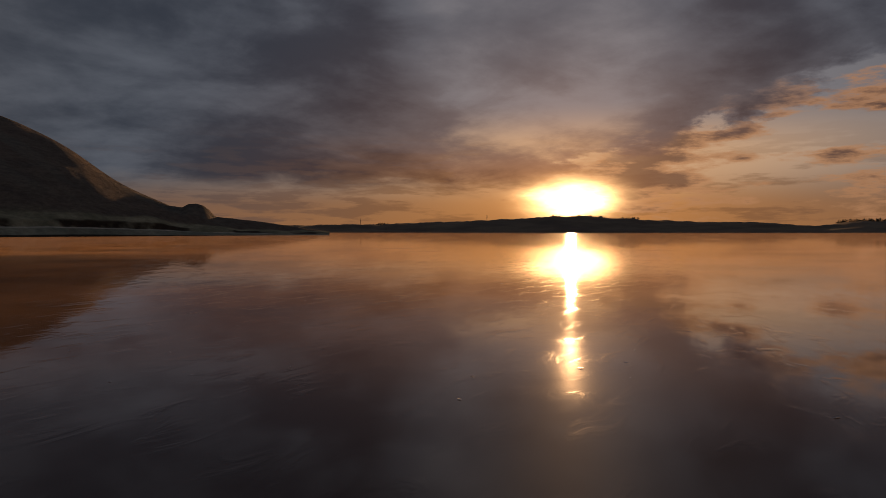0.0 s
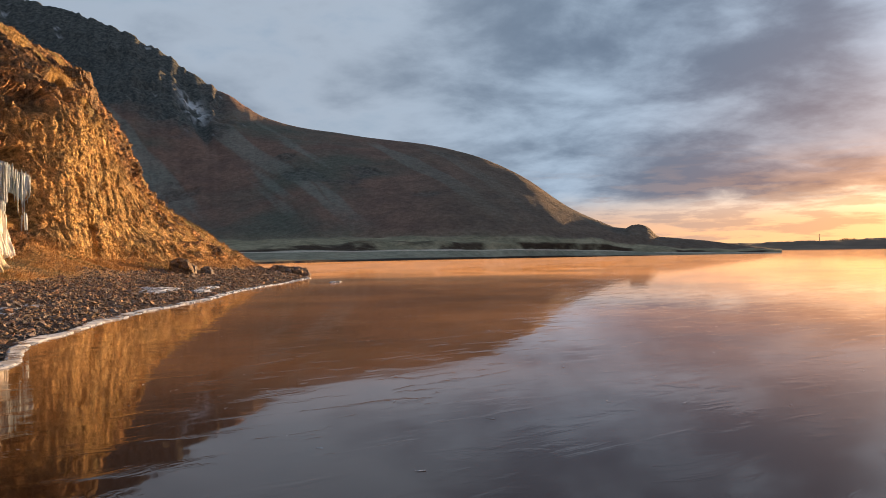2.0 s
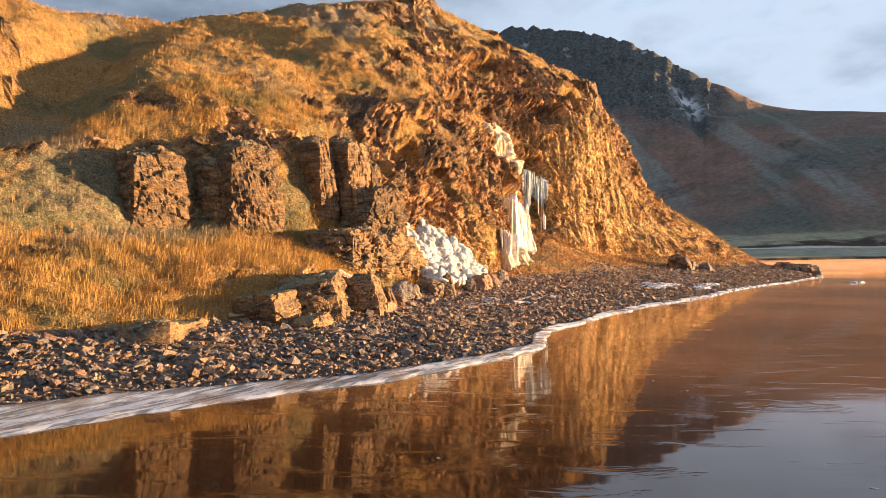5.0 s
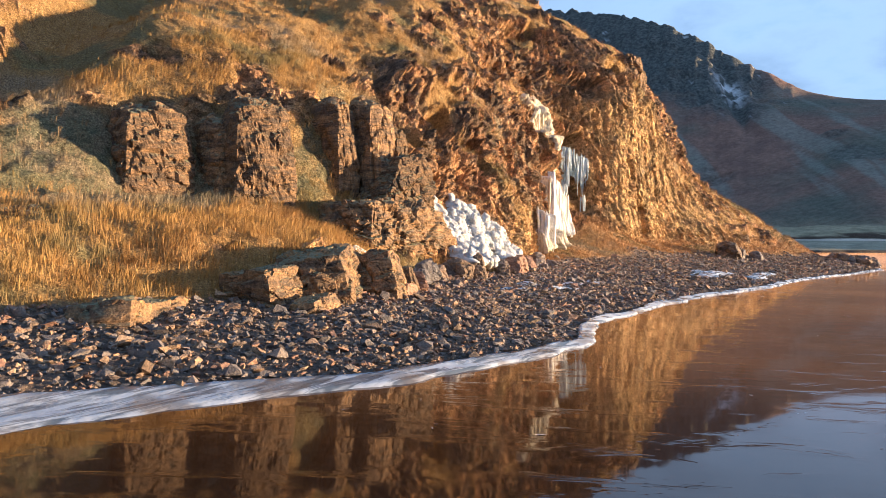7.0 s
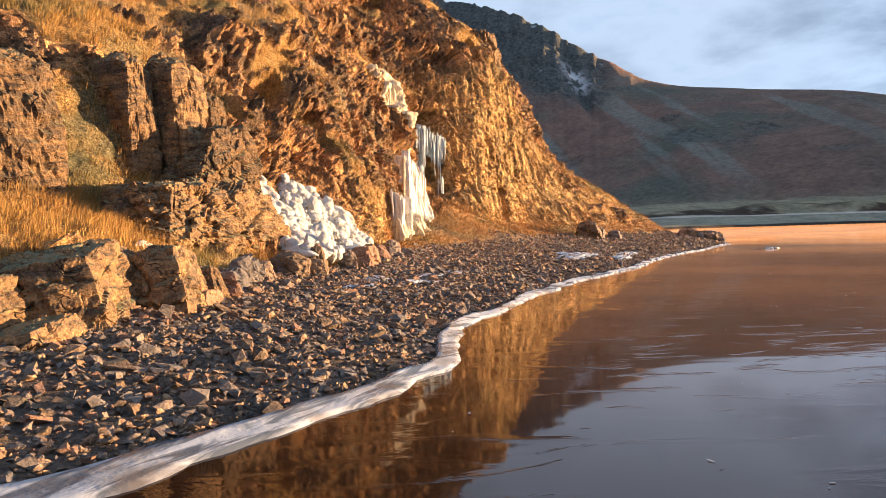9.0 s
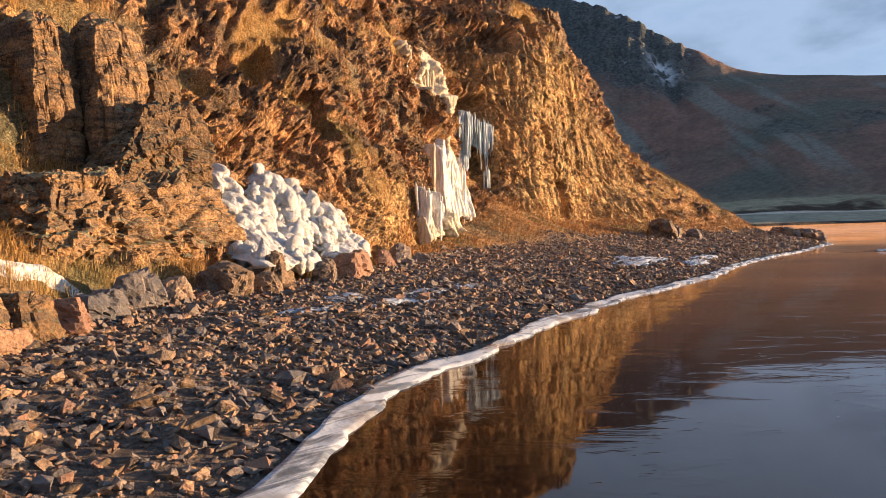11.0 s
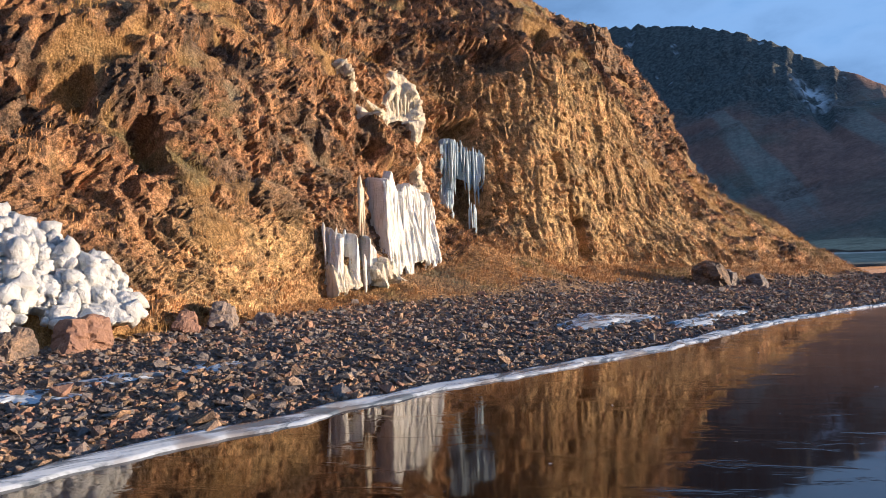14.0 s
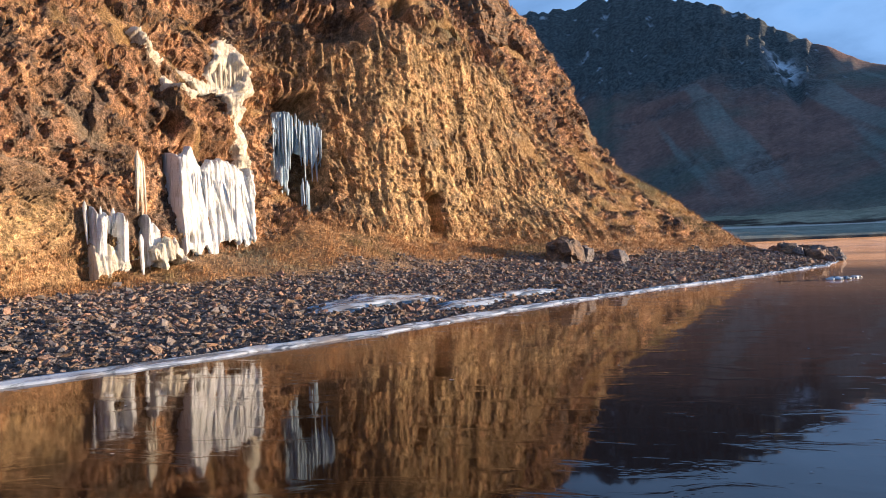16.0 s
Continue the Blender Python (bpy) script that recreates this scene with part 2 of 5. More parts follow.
def rock_material(name, dark, light, layered=True):
    m, k, bsdf, p = material(name)
    squash = k.add("ShaderNodeMapping", Vector=p)
    squash.inputs["Scale"].default_value = (1, 1, 5.0 if layered else 1.0)
    strata = k.noise(squash.outputs[0], 1.6, 6, 0.65)
    warp = k.add("ShaderNodeVectorMath", Vector=p)
    k.put(warp.inputs[1], k.vec("SCALE", (1.0, 1.0, 1.0), scale=k.math("MULTIPLY", k.noise(p, 2.2, 3), 0.5)))
    bed = k.add("ShaderNodeMapping", Vector=warp.outputs[0])
    bed.inputs["Scale"].default_value = (1.5, 1.5, 8.5)
    seam = k.math("MAXIMUM", k.ramp(k.voronoi(bed.outputs[0], 1.0, "DISTANCE_TO_EDGE"), 0.0, 0.05), k.ramp(k.noise(p, 2.6, 3), 0.62, 0.42))
    fine = k.noise(p, 12.0, 6, 0.68)
    colour = k.mix(k.ramp(strata, 0.30, 0.70), dark, light)
    colour = k.mix(k.math("MULTIPLY", k.ramp(fine, 0.54, 0.68), 0.5), colour, (0.31, 0.235, 0.14))
    if layered:
        colour = k.mix(seam, (0.025, 0.02, 0.016), colour)
    colour = k.mix(1.0, colour, k.ramp(k.noise(p, 26.0, 5, 0.72), 0.34, 0.66, 0.5, 1.45), "MULTIPLY")
    own = k.add("ShaderNodeObjectInfo").outputs["Random"]
    isle = k.add("ShaderNodeNewGeometry").outputs["Random Per Island"]
    tint = k.ramp(k.math("FRACT", k.math("ADD", own, isle)), 0.0, 1.0, 0.55, 1.35, False)
    colour = k.mix(1.0, colour, tint, "MULTIPLY")
    if not layered:
        cast = k.math("FRACT", k.math("MULTIPLY", k.math("ADD", own, isle), 7.31))
        colour = k.mix(k.ramp(cast, 0.45, 0.70, 0.0, 0.6), colour, (0.155, 0.160, 0.175))
        colour = k.mix(k.ramp(cast, 0.22, 0.05, 0.0, 0.6), colour, (0.30, 0.165, 0.115))
    else:
        up = k.add("ShaderNodeSeparateXYZ", Vector=k.add("ShaderNodeNewGeometry").outputs["Normal"]).outputs["Z"]
        moss = k.math("MULTIPLY", k.ramp(up, 0.45, 0.80), k.ramp(k.noise(p, 3.0, 5, 0.65), 0.34, 0.52))
        colour = k.mix(k.math("MULTIPLY", moss, 0.85), colour, k.mix(k.ramp(fine, 0.4, 0.6), (0.10, 0.115, 0.060), (0.20, 0.205, 0.135)))
    k.put(bsdf.inputs["Base Color"], colour)
    bsdf.inputs["Roughness"].default_value = 0.75
    bsdf.inputs["Specular IOR Level"].default_value = 0.35
    relief = k.math("ADD", k.math("MULTIPLY", strata, 0.8), fine)
    if layered:
        relief = k.math("ADD", relief, k.math("MULTIPLY", seam, 0.8))
    bump(k, bsdf, relief, 0.9, 0.06)
    return m


def ice_material(name, tint, dusty=0.4, streaks=0.75):
    """Milky frozen water with rough frost and clearer runs."""
    m, k, bsdf, p = material(name)
    fine, mid = k.noise(p, 18.0, 5, 0.65), k.noise(p, 3.0, 4)
    colour = k.mix(k.ramp(mid, 0.35, 0.7), tint, tuple(min(0.86, c * 1.25) for c in tint))
    colour = k.mix(k.math("MULTIPLY", k.ramp(fine, 0.6, 0.75), dusty), colour, (0.45, 0.36, 0.26))
    runs = k.add("ShaderNodeMapping", Vector=p)
    runs.inputs["Scale"].default_value = (1, 1, 0.12)
    drawn = k.noise(runs.outputs[0], 9.0, 5, 0.65)
    colour = k.mix(k.ramp(drawn, 0.50, 0.62, 0.0, streaks), colour, tuple(c * f for c, f in zip(tint, (0.62, 0.60, 0.56))))
    k.put(bsdf.inputs["Base Color"], colour)
    k.put(bsdf.inputs["Roughness"], k.ramp(fine, 0.3, 0.7, 0.22, 0.55))
    bsdf.inputs["Subsurface Weight"].default_value = 0.08
    bsdf.inputs["Subsurface Radius"].default_value = (0.05, 0.07, 0.09)
    bsdf.inputs["IOR"].default_value = 1.31
    bump(k, bsdf, k.math("ADD", mid, k.math("ADD", fine, k.math("MULTIPLY", drawn, 2.6 * streaks))), 1.0, 0.06)
    return m


def rim_material():
    """Grey-white layered ice with wet and sandy streaks along the shore."""
    m, k, bsdf, p = material("shore_ice")
    drawn = k.add("ShaderNodeCombineXYZ")
    k.put(drawn.inputs[0], k.vec("DOT_PRODUCT", p, (0.515 * 0.22, 0.857 * 0.22, 0.0)))
    k.put(drawn.inputs[1], k.vec("DOT_PRODUCT", p, (0.857 * 1.3, -0.515 * 1.3, 0.0)))
    lines, soft = k.noise(drawn.outputs[0], 5.0, 5, 0.6, 0.8), k.noise(p, 1.1, 4, 0.55)
    colour = k.mix(k.ramp(lines, 0.40, 0.56), (0.12, 0.145, 0.18), (0.48, 0.53, 0.60))
    colour = k.mix(k.math("MULTIPLY", k.ramp(soft, 0.50, 0.64), 0.65), colour, (0.17, 0.14, 0.115))
    k.put(bsdf.inputs["Base Color"], colour)
    k.put(bsdf.inputs["Roughness"], k.ramp(lines, 0.4, 0.65, 0.12, 0.5))
    bsdf.inputs["IOR"].default_value = 1.31
    bump(k, bsdf, k.math("ADD", lines, k.noise(p, 9.0, 4, 0.6)), 0.35, 0.03)
    return m


def lake_material():
    """Clear, dark, brownish lake ice that mirrors, with a thin bloom of frost tinted orange in place of low warm light.
    """
    m, k, bsdf, p = material("lake_ice")
    long = k.add("ShaderNodeMapping", Vector=p)
    long.inputs["Rotation"].default_value = (0, 0, radians(-31))
    long.inputs["Scale"].default_value = (0.35, 1.0, 1.0)
    swell = k.noise(long.outputs[0], 0.55, 3, 0.5)
    crinkle = k.noise(long.outputs[0], 2.6, 4, 0.6, 0.8)
    patch = k.noise(p, 0.12, 4, 0.6)
    scratch = k.noise(long.outputs[0], 9.0, 5, 0.7, 1.5)
    # round patch of darker colour and less sheen, painted as the mountain's dark reflection
    past_reflection = k.ramp(k.vec("LENGTH", k.vec("SUBTRACT", p, (19.0, 32.0, 0.0))), 10.0, 34.0)
    colour = k.mix(patch, (0.022, 0.0085, 0.0035), (0.045, 0.018, 0.0065))
    colour = k.mix(k.math("MULTIPLY", k.ramp(scratch, 0.68, 0.78), 0.25), colour, (0.35, 0.33, 0.32))
    colour = k.mix(past_reflection, k.mix(1.0, colour, (0.5, 0.5, 0.55), "MULTIPLY"), colour)
    k.put(bsdf.inputs["Base Color"], colour)
    rough = k.math("ADD", k.ramp(crinkle, 0.45, 0.8, 0.035, 0.08), k.ramp(patch, 0.5, 0.75, 0.0, 0.06))
    k.put(bsdf.inputs["Roughness"], rough)
    bsdf.inputs["IOR"].default_value = 1.38
    k.put(bsdf.inputs["Sheen Weight"], k.math("MULTIPLY", k.ramp(patch, 0.3, 0.7, 0.034, 0.070), k.ramp(past_reflection, 0.0, 1.0, 0.35, 1.1)))
    bsdf.inputs["Sheen Roughness"].default_value = 0.17
    k.put(bsdf.inputs["Coat Weight"], k.ramp(past_reflection, 0.0, 1.0, 0.01, 0.05))
    bsdf.inputs["Coat Roughness"].default_value = 0.50
    bsdf.inputs["Coat IOR"].default_value = 1.31
    # orange tint paints warm reflected light onto the ice
    bsdf.inputs["Sheen Tint"].default_value = (1.0, 0.62, 0.36, 1)
    height = k.math("ADD", swell, k.math("MULTIPLY", k.ramp(crinkle, 0.52, 0.76), 0.24))
    bump(k, bsdf, height, 0.14, 0.05)
    return m


def mountain_material():
    m, k, bsdf, p = material("mountain")
    crag = k.add("ShaderNodeAttribute")
    crag.attribute_name = "crag"
    streak = k.add("ShaderNodeAttribute")
    streak.attribute_name = "streak"
    snow = k.add("ShaderNodeAttribute")
    snow.attribute_name = "snow"
    flat = k.add("ShaderNodeAttribute")
    flat.attribute_name = "flat"
    heath = k.add("ShaderNodeAttribute")
    heath.attribute_name = "heath"
    inland = k.add("ShaderNodeAttribute")
    inland.attribute_name = "inland"
    big, mid, fine = k.noise(p, 0.012, 5), k.noise(p, 0.06, 6, 0.62), k.noise(p, 0.35, 6, 0.68)
    scree = k.mix(k.ramp(mid, 0.35, 0.65), (0.195, 0.125, 0.102), (0.265, 0.168, 0.130))
    scree = k.mix(k.ramp(big, 0.42, 0.66, 0.0, 0.85), scree, (0.120, 0.142, 0.116))
    scree = k.mix(k.math("MULTIPLY", streak.outputs["Fac"], 0.8), scree, (0.255, 0.285, 0.25))
    scree = k.mix(k.math("MULTIPLY", heath.outputs["Fac"], 0.8), scree, k.mix(k.ramp(mid, 0.35, 0.65), (0.140, 0.113, 0.090), (0.19, 0.150, 0.116)))
    cliff = k.mix(k.ramp(fine, 0.35, 0.65), (0.068, 0.080, 0.083), (0.14, 0.148, 0.138))
    colour = k.mix(crag.outputs["Fac"], scree, cliff)
    meadow = k.mix(k.ramp(mid, 0.35, 0.65), (0.25, 0.235, 0.155), (0.42, 0.37, 0.25))
    along = k.math("ADD", inland.outputs["Fac"], k.math("MULTIPLY", k.math("SUBTRACT", k.noise(p, 0.03, 3), 0.5), 0.10))
    meadow = k.mix(k.ramp(along, 0.40, 0.34), meadow, k.mix(k.ramp(mid, 0.35, 0.65), (0.26, 0.26, 0.20), (0.37, 0.355, 0.27)))
    scrub = k.math("MULTIPLY", k.ramp(along, 0.40, 0.44), k.ramp(along, 0.66, 0.54))
    meadow = k.mix(k.math("MULTIPLY", scrub, k.ramp(k.noise(p, 0.045, 4), 0.42, 0.56)), meadow, (0.065, 0.045, 0.030))
    track = k.math("MULTIPLY", k.ramp(along, 0.33, 0.36), k.ramp(along, 0.44, 0.41))
    meadow = k.mix(k.math("MULTIPLY", track, 0.9), meadow, (0.70, 0.63, 0.53))
    meadow = k.mix(k.ramp(along, 0.055, 0.03), meadow, (0.055, 0.045, 0.035))
    colour = k.mix(flat.outputs["Fac"], colour, meadow)
    colour = k.mix(snow.outputs["Fac"], colour, (0.75, 0.78, 0.82))
    colour = k.mix(0.35, colour, k.mix(1.0, colour, k.ramp(fine, 0.3, 0.7, 0.4, 1.6), "MULTIPLY"))
    k.put(bsdf.inputs["Base Color"], colour)
    bsdf.inputs["Roughness"].default_value = 0.9
    bsdf.inputs["Specular IOR Level"].default_value = 0.15
    bump(k, bsdf, k.math("ADD", mid, fine), 0.7, 2.0)
    return m


def plain_material(name, a, b, scale, rough=0.8):
    m, k, bsdf, p = material(name)
    k.put(bsdf.inputs["Base Color"], k.mix(k.ramp(k.noise(p, scale, 5, 0.62), 0.3, 0.7), a, b))
    bsdf.inputs["Roughness"].default_value = rough
    bsdf.inputs["Specular IOR Level"].default_value = 0.2
    return m


def blade_material(name="dry_grass", dark=(0.31, 0.185, 0.058), light=(0.50, 0.320, 0.105)):
    m, k, bsdf, p = material(name)
    isle = k.add("ShaderNodeNewGeometry").outputs["Random Per Island"]
    colour = k.mix(isle, dark, light)
    colour = k.mix(k.math("MULTIPLY", k.ramp(k.noise(p, 0.5, 3), 0.5, 0.65), 0.5), colour, (0.22, 0.11, 0.04))
    colour = k.mix(k.math("MULTIPLY", k.ramp(k.noise(p, 0.35, 4), 0.52, 0.63), 0.65), colour, (0.15, 0.155, 0.075))
    colour = k.mix(k.math("MULTIPLY", k.ramp(k.noise(p, 0.16, 3, 0.5), 0.53, 0.62), 0.65), colour, (0.25, 0.225, 0.165))
    k.put(bsdf.inputs["Base Color"], colour)
    bsdf.inputs["Roughness"].default_value = 0.7
    bsdf.inputs["Specular IOR Level"].default_value = 0.2
    return m


M_GROUND = ground_material()
M_SLAB = rock_material("layered_rock", (0.074, 0.056, 0.042), (0.30, 0.180, 0.078))
M_STONE = rock_material("beach_stone", (0.085, 0.072, 0.066), (0.37, 0.245, 0.14), layered=False)
M_ICE = ice_material("white_ice", (0.74, 0.74, 0.71), 0.15)
# the white ice darkened and blued: shade is put into its colour
M_SHADE_TINT_ICE = ice_material("shade_tinted_ice", (0.40, 0.50, 0.60), 0.15)
M_STAINED = ice_material("stained_ice", (0.64, 0.58, 0.45), 0.5)
M_CRUST = ice_material("splash_ice", (0.52, 0.535, 0.545), 0.25, 0.25)
M_RIM = rim_material()
M_LAKE = lake_material()
M_MOUNTAIN = mountain_material()
M_FAR = plain_material("far_hills", (0.12, 0.085, 0.060), (0.22, 0.16, 0.105), 0.01)
M_TREE = plain_material("far_trees", (0.02, 0.022, 0.015), (0.045, 0.04, 0.025), 0.2)
M_MAST = plain_material("mast_steel", (0.12, 0.12, 0.12), (0.2, 0.2, 0.2), 0.5, 0.5)
M_GRASS = blade_material()
M_RUST = blade_material("rust_grass", (0.27, 0.14, 0.055), (0.52, 0.31, 0.12))


# ---- noise in arrays ----
def lattice(ix, iy, iz, seed):
    h = (ix.astype(np.int64) * 374761393 + iy.astype(np.int64) * 668265263 + iz.astype(np.int64) * 2147483647 + seed * 974634777) & 0xFFFFFFFF
    h = ((h ^ (h >> 13)) * 1274126177) & 0xFFFFFFFF
    h = ((h ^ (h >> 16)) * 2246822519) & 0xFFFFFFFF
    return ((h ^ (h >> 15)) & 0xFFFFFF) / float(0xFFFFFF)


def vnoise(x, y, z, seed=0):
    """Smooth noise, 0 to 1."""
    ix, iy, iz = np.floor(x), np.floor(y), np.floor(z)
    fx, fy, fz = x - ix, y - iy, z - iz
    fx, fy, fz = (f * f * (3 - 2 * f) for f in (fx, fy, fz))
    out = 0.0
    for dx in (0, 1):
        for dy in (0, 1):
            for dz in (0, 1):
                wgt = (fx if dx else 1 - fx) * (fy if dy else 1 - fy) * (fz if dz else 1 - fz)
                out = out + wgt * lattice(ix + dx, iy + dy, iz + dz, seed)
    return out


def fbm(x, y, z, octaves=4, seed=0, gain=0.5):
    out, amp, total = 0.0, 1.0, 0.0
    for o in range(octaves):
        out = out + amp * vnoise(x * 2 ** o, y * 2 ** o, z * 2 ** o, seed + o)
        total, amp = total + amp, amp * gain
    return out / total


def blocks(x, y, z, seed=0):
    """A level per cell of a jittered grid, 0 to 1, and how near the cell's border is."""
    ix, iy, iz = np.floor(x), np.floor(y), np.floor(z)
    best, second = np.full(x.shape, 9.0), np.full(x.shape, 9.0)
    level = np.zeros(x.shape)
    for dx in (-1, 0, 1):
        for dy in (-1, 0, 1):
            for dz in (-1, 0, 1):
                cx, cy, cz = ix + dx, iy + dy, iz + dz
                px = cx + lattice(cx, cy, cz, seed)
                py = cy + lattice(cx, cy, cz, seed + 1)
                pz = cz + lattice(cx, cy, cz, seed + 2)
                d = np.sqrt((px - x) ** 2 + (py - y) ** 2 + (pz - z) ** 2)
                nearer = d < best
                second = np.where(nearer, best, np.minimum(second, d))
                level = np.where(nearer, lattice(cx, cy, cz, seed + 3), level)
                best = np.where(nearer, d, best)
    return level, second - best


def chunks(x, y, z, seed=0, tilt=1.0):
    """Broken rock: each cell of a jittered grid is a facet with its own level and lean. Gives the push and the cell's tone."""
    ix, iy, iz = np.floor(x), np.floor(y), np.floor(z)
    best = np.full(x.shape, 9.0)
    push, tone = np.zeros(x.shape), np.zeros(x.shape)
    for dx in (-1, 0, 1):
        for dy in (-1, 0, 1):
            for dz in (-1, 0, 1):
                cx, cy, cz = ix + dx, iy + dy, iz + dz
                a, b, c = (lattice(cx, cy, cz, seed + n) for n in range(3))
                ox, oz = x - cx - a, z - cz - c
                d = ox ** 2 + (y - cy - b) ** 2 + oz ** 2
                nearer = d < best
                level = lattice(cx, cy, cz, seed + 3)
                lean = level - 0.5 + tilt * (((a * 7.3) % 1 - 0.5) * ox + ((c * 5.7) % 1 - 0.62) * oz)
                push, tone = np.where(nearer, lean, push), np.where(nearer, (level * 9.1) % 1, tone)
                best = np.where(nearer, d, best)
    return push, tone


def knobs(x, y, seed=0):
    """Rounded bulges side by side, 0 to 1."""
    ix, iy = np.floor(x), np.floor(y)
    best = np.full(x.shape, 9.0)
    for dx in (-1, 0, 1):
        for dy in (-1, 0, 1):
            cx, cy = ix + dx, iy + dy
            px, py = cx + lattice(cx, cy, cx * 0, seed), cy + lattice(cx, cy, cx * 0, seed + 1)
            best = np.minimum(best, (px - x) ** 2 + (py - y) ** 2)
    return np.sqrt(np.clip(1 - best / 0.55, 0, 1))


def smooth(x, lo, hi):
    t = np.clip((x - lo) / (hi - lo), 0, 1)
    return t * t * (3 - 2 * t)


def mesh_from(name, verts, faces, mat, flat=False):
    me = bpy.data.meshes.new(name)
    verts, faces = np.asarray(verts, np.float32), np.asarray(faces, np.int32)
    n, sides = faces.shape
    me.vertices.add(len(verts))
    me.vertices.foreach_set("co", verts.ravel())
    me.loops.add(n * sides)
    me.loops.foreach_set("vertex_index", faces.ravel())
    me.polygons.add(n)
    me.polygons.foreach_set("loop_start", np.arange(0, n * sides, sides, dtype=np.int32))
    me.update(calc_edges=True)
    me.polygons.foreach_set("use_smooth", np.full(n, not flat))
    me.materials.append(mat)
    return me


def grid_faces(rows, cols):
    a = np.arange(rows * cols).reshape(rows, cols)
    return np.stack([a[:-1, :-1], a[:-1, 1:], a[1:, 1:], a[1:, :-1]], -1).reshape(-1, 4)


def attribute(me, name, values):
    me.attributes.new(name, "FLOAT", "POINT").data.foreach_set("value", np.asarray(values, np.float32).ravel())


def part(name, me, parent, label=""):
    ob = new(name, me)
    ob.parent = parent
    return tagged(ob, label)


# ---- the near shore: beach, cliff and grassy top ----
# u runs along the shore, w out over the lake
ALONG, OUT = np.array((0.515, 0.857)), np.array((0.857, -0.515))


def world_xy(u, w):
    return u * ALONG[0] + w * OUT[0], u * ALONG[1] + w * OUT[1]


SHORE_U = [-60, -10, 2.9, 6.0, 7.2, 9.1, 11.4, 13.4, 15.6, 18.8, 20.7, 23.6, 26.8, 28.6, 31.2, 38.7, 47, 57.7, 66.7, 70]
SHORE_W = [-16, -8.5, -4.6, -3.7, -3.1, -2.6, -2.5, -3.4, -3.9, -4.2, -4.3, -4.6, -4.3, -4.1, -4.2, -4.5, -3.8, -3.4, -5.0, -9]


def shore(u):
    return np.interp(u, SHORE_U, SHORE_W)


SECTIONS = []


def section(u, *profile):
    """A cross-section of the cliff: pairs of height and w, from the top of the beach to the hill behind."""
    SECTIONS.append((u, np.array(profile, float).reshape(-1, 2)))


#            beach top    foot        face                                            brow        hill        crest       back
section(-60, 0.7, -19, 1.0, -21, 1.8, -23, 2.6, -25, 3.4, -27, 4.4, -29, 6.0, -33, 8.0, -38, 12, -48, 14, -80)
section(-8, 0.7, -12, 1.0, -13, 1.6, -14.5, 2.2, -16, 3.0, -18, 4.0, -20, 5.5, -23, 7.5, -27, 12, -38, 13, -80)
section(6, 0.6, -7.4, 0.9, -8.2, 1.5, -9.4, 1.9, -11, 2.5, -13, 3.4, -15.0, 5.2, -17.0, 7.5, -21, 14.6, -33, 17, -80)
section(11, 0.6, -6.9, 0.9, -7.4, 1.6, -8.6, 2.1, -11, 2.7, -13.6, 4.0, -14.4, 5.2, -15.4, 7.8, -19, 14.4, -30, 17, -80)
section(14.8, 0.7, -8.8, 0.9, -9.4, 1.7, -10.4, 2.2, -11.6, 3.4, -12.5, 4.6, -12.9, 5.7, -13.4, 8.2, -17, 13.0, -28, 15, -80)
section(19.5, 0.65, -9.2, 0.8, -9.7, 1.9, -10.9, 3.1, -11.7, 4.2, -12.3, 5.3, -12.9, 7.4, -14.6, 10, -18.5, 13.3, -26, 15.5, -80)
section(23.5, 0.75, -10.3, 0.9, -10.7, 2.4, -10.9, 3.9, -12.0, 5.2, -12.5, 6.6, -13.3, 8.6, -14.8, 11.2, -18, 14.6, -25, 17, -80)
section(28, 0.8, -11.6, 1.2, -12.9, 3.2, -13.3, 4.8, -13.5, 6.6, -14.0, 8.4, -14.9, 10.2, -16.2, 12.8, -18.8, 16.2, -24, 18, -80)
section(33.5, 0.85, -11.0, 1.75, -14.3, 3.4, -15.2, 5.2, -15.8, 7.2, -16.3, 9.2, -16.9, 11.2, -17.8, 14.2, -20, 18.0, -24, 20, -80)
section(36.2, 0.85, -10.9, 2.7, -14.5, 3.9, -15.3, 5.5, -15.5, 7.4, -16.0, 9.4, -16.4, 11.5, -17.2, 14.6, -19.5, 18.4, -23.8, 20.3, -80)
section(37.5, 0.85, -10.8, 2.3, -13.9, 3.7, -15.0, 5.4, -15.1, 7.4, -15.5, 9.4, -16.0, 11.6, -16.8, 14.8, -19.2, 18.6, -23.6, 20.5, -80)
section(41, 0.85, -10.6, 1.8, -13.8, 3.8, -14.0, 6.0, -14.1, 8.2, -14.2, 10.2, -14.4, 12.4, -15.6, 15.1, -18.7, 18.5, -23.4, 20, -80)
section(45, 0.85, -10.2, 1.8, -13.4, 3.8, -14.0, 6.0, -14.1, 8.2, -14.2, 10.2, -14.5, 12.4, -15.9, 15.1, -18.9, 18.7, -24.0, 20, -80)
section(48.5, 0.8, -9.6, 1.6, -11.4, 3.4, -12.7, 5.5, -13.5, 7.6, -14.8, 9.8, -16.0, 12.4, -17.6, 15.4, -20.2, 19.1, -24.9, 20, -80)
section(55, 0.8, -8.6, 1.5, -10.2, 3.2, -11.9, 4.9, -13.7, 6.9, -15.8, 9.4, -17.2, 12.6, -18.9, 15.8, -21.2, 19.2, -25.0, 21, -80)
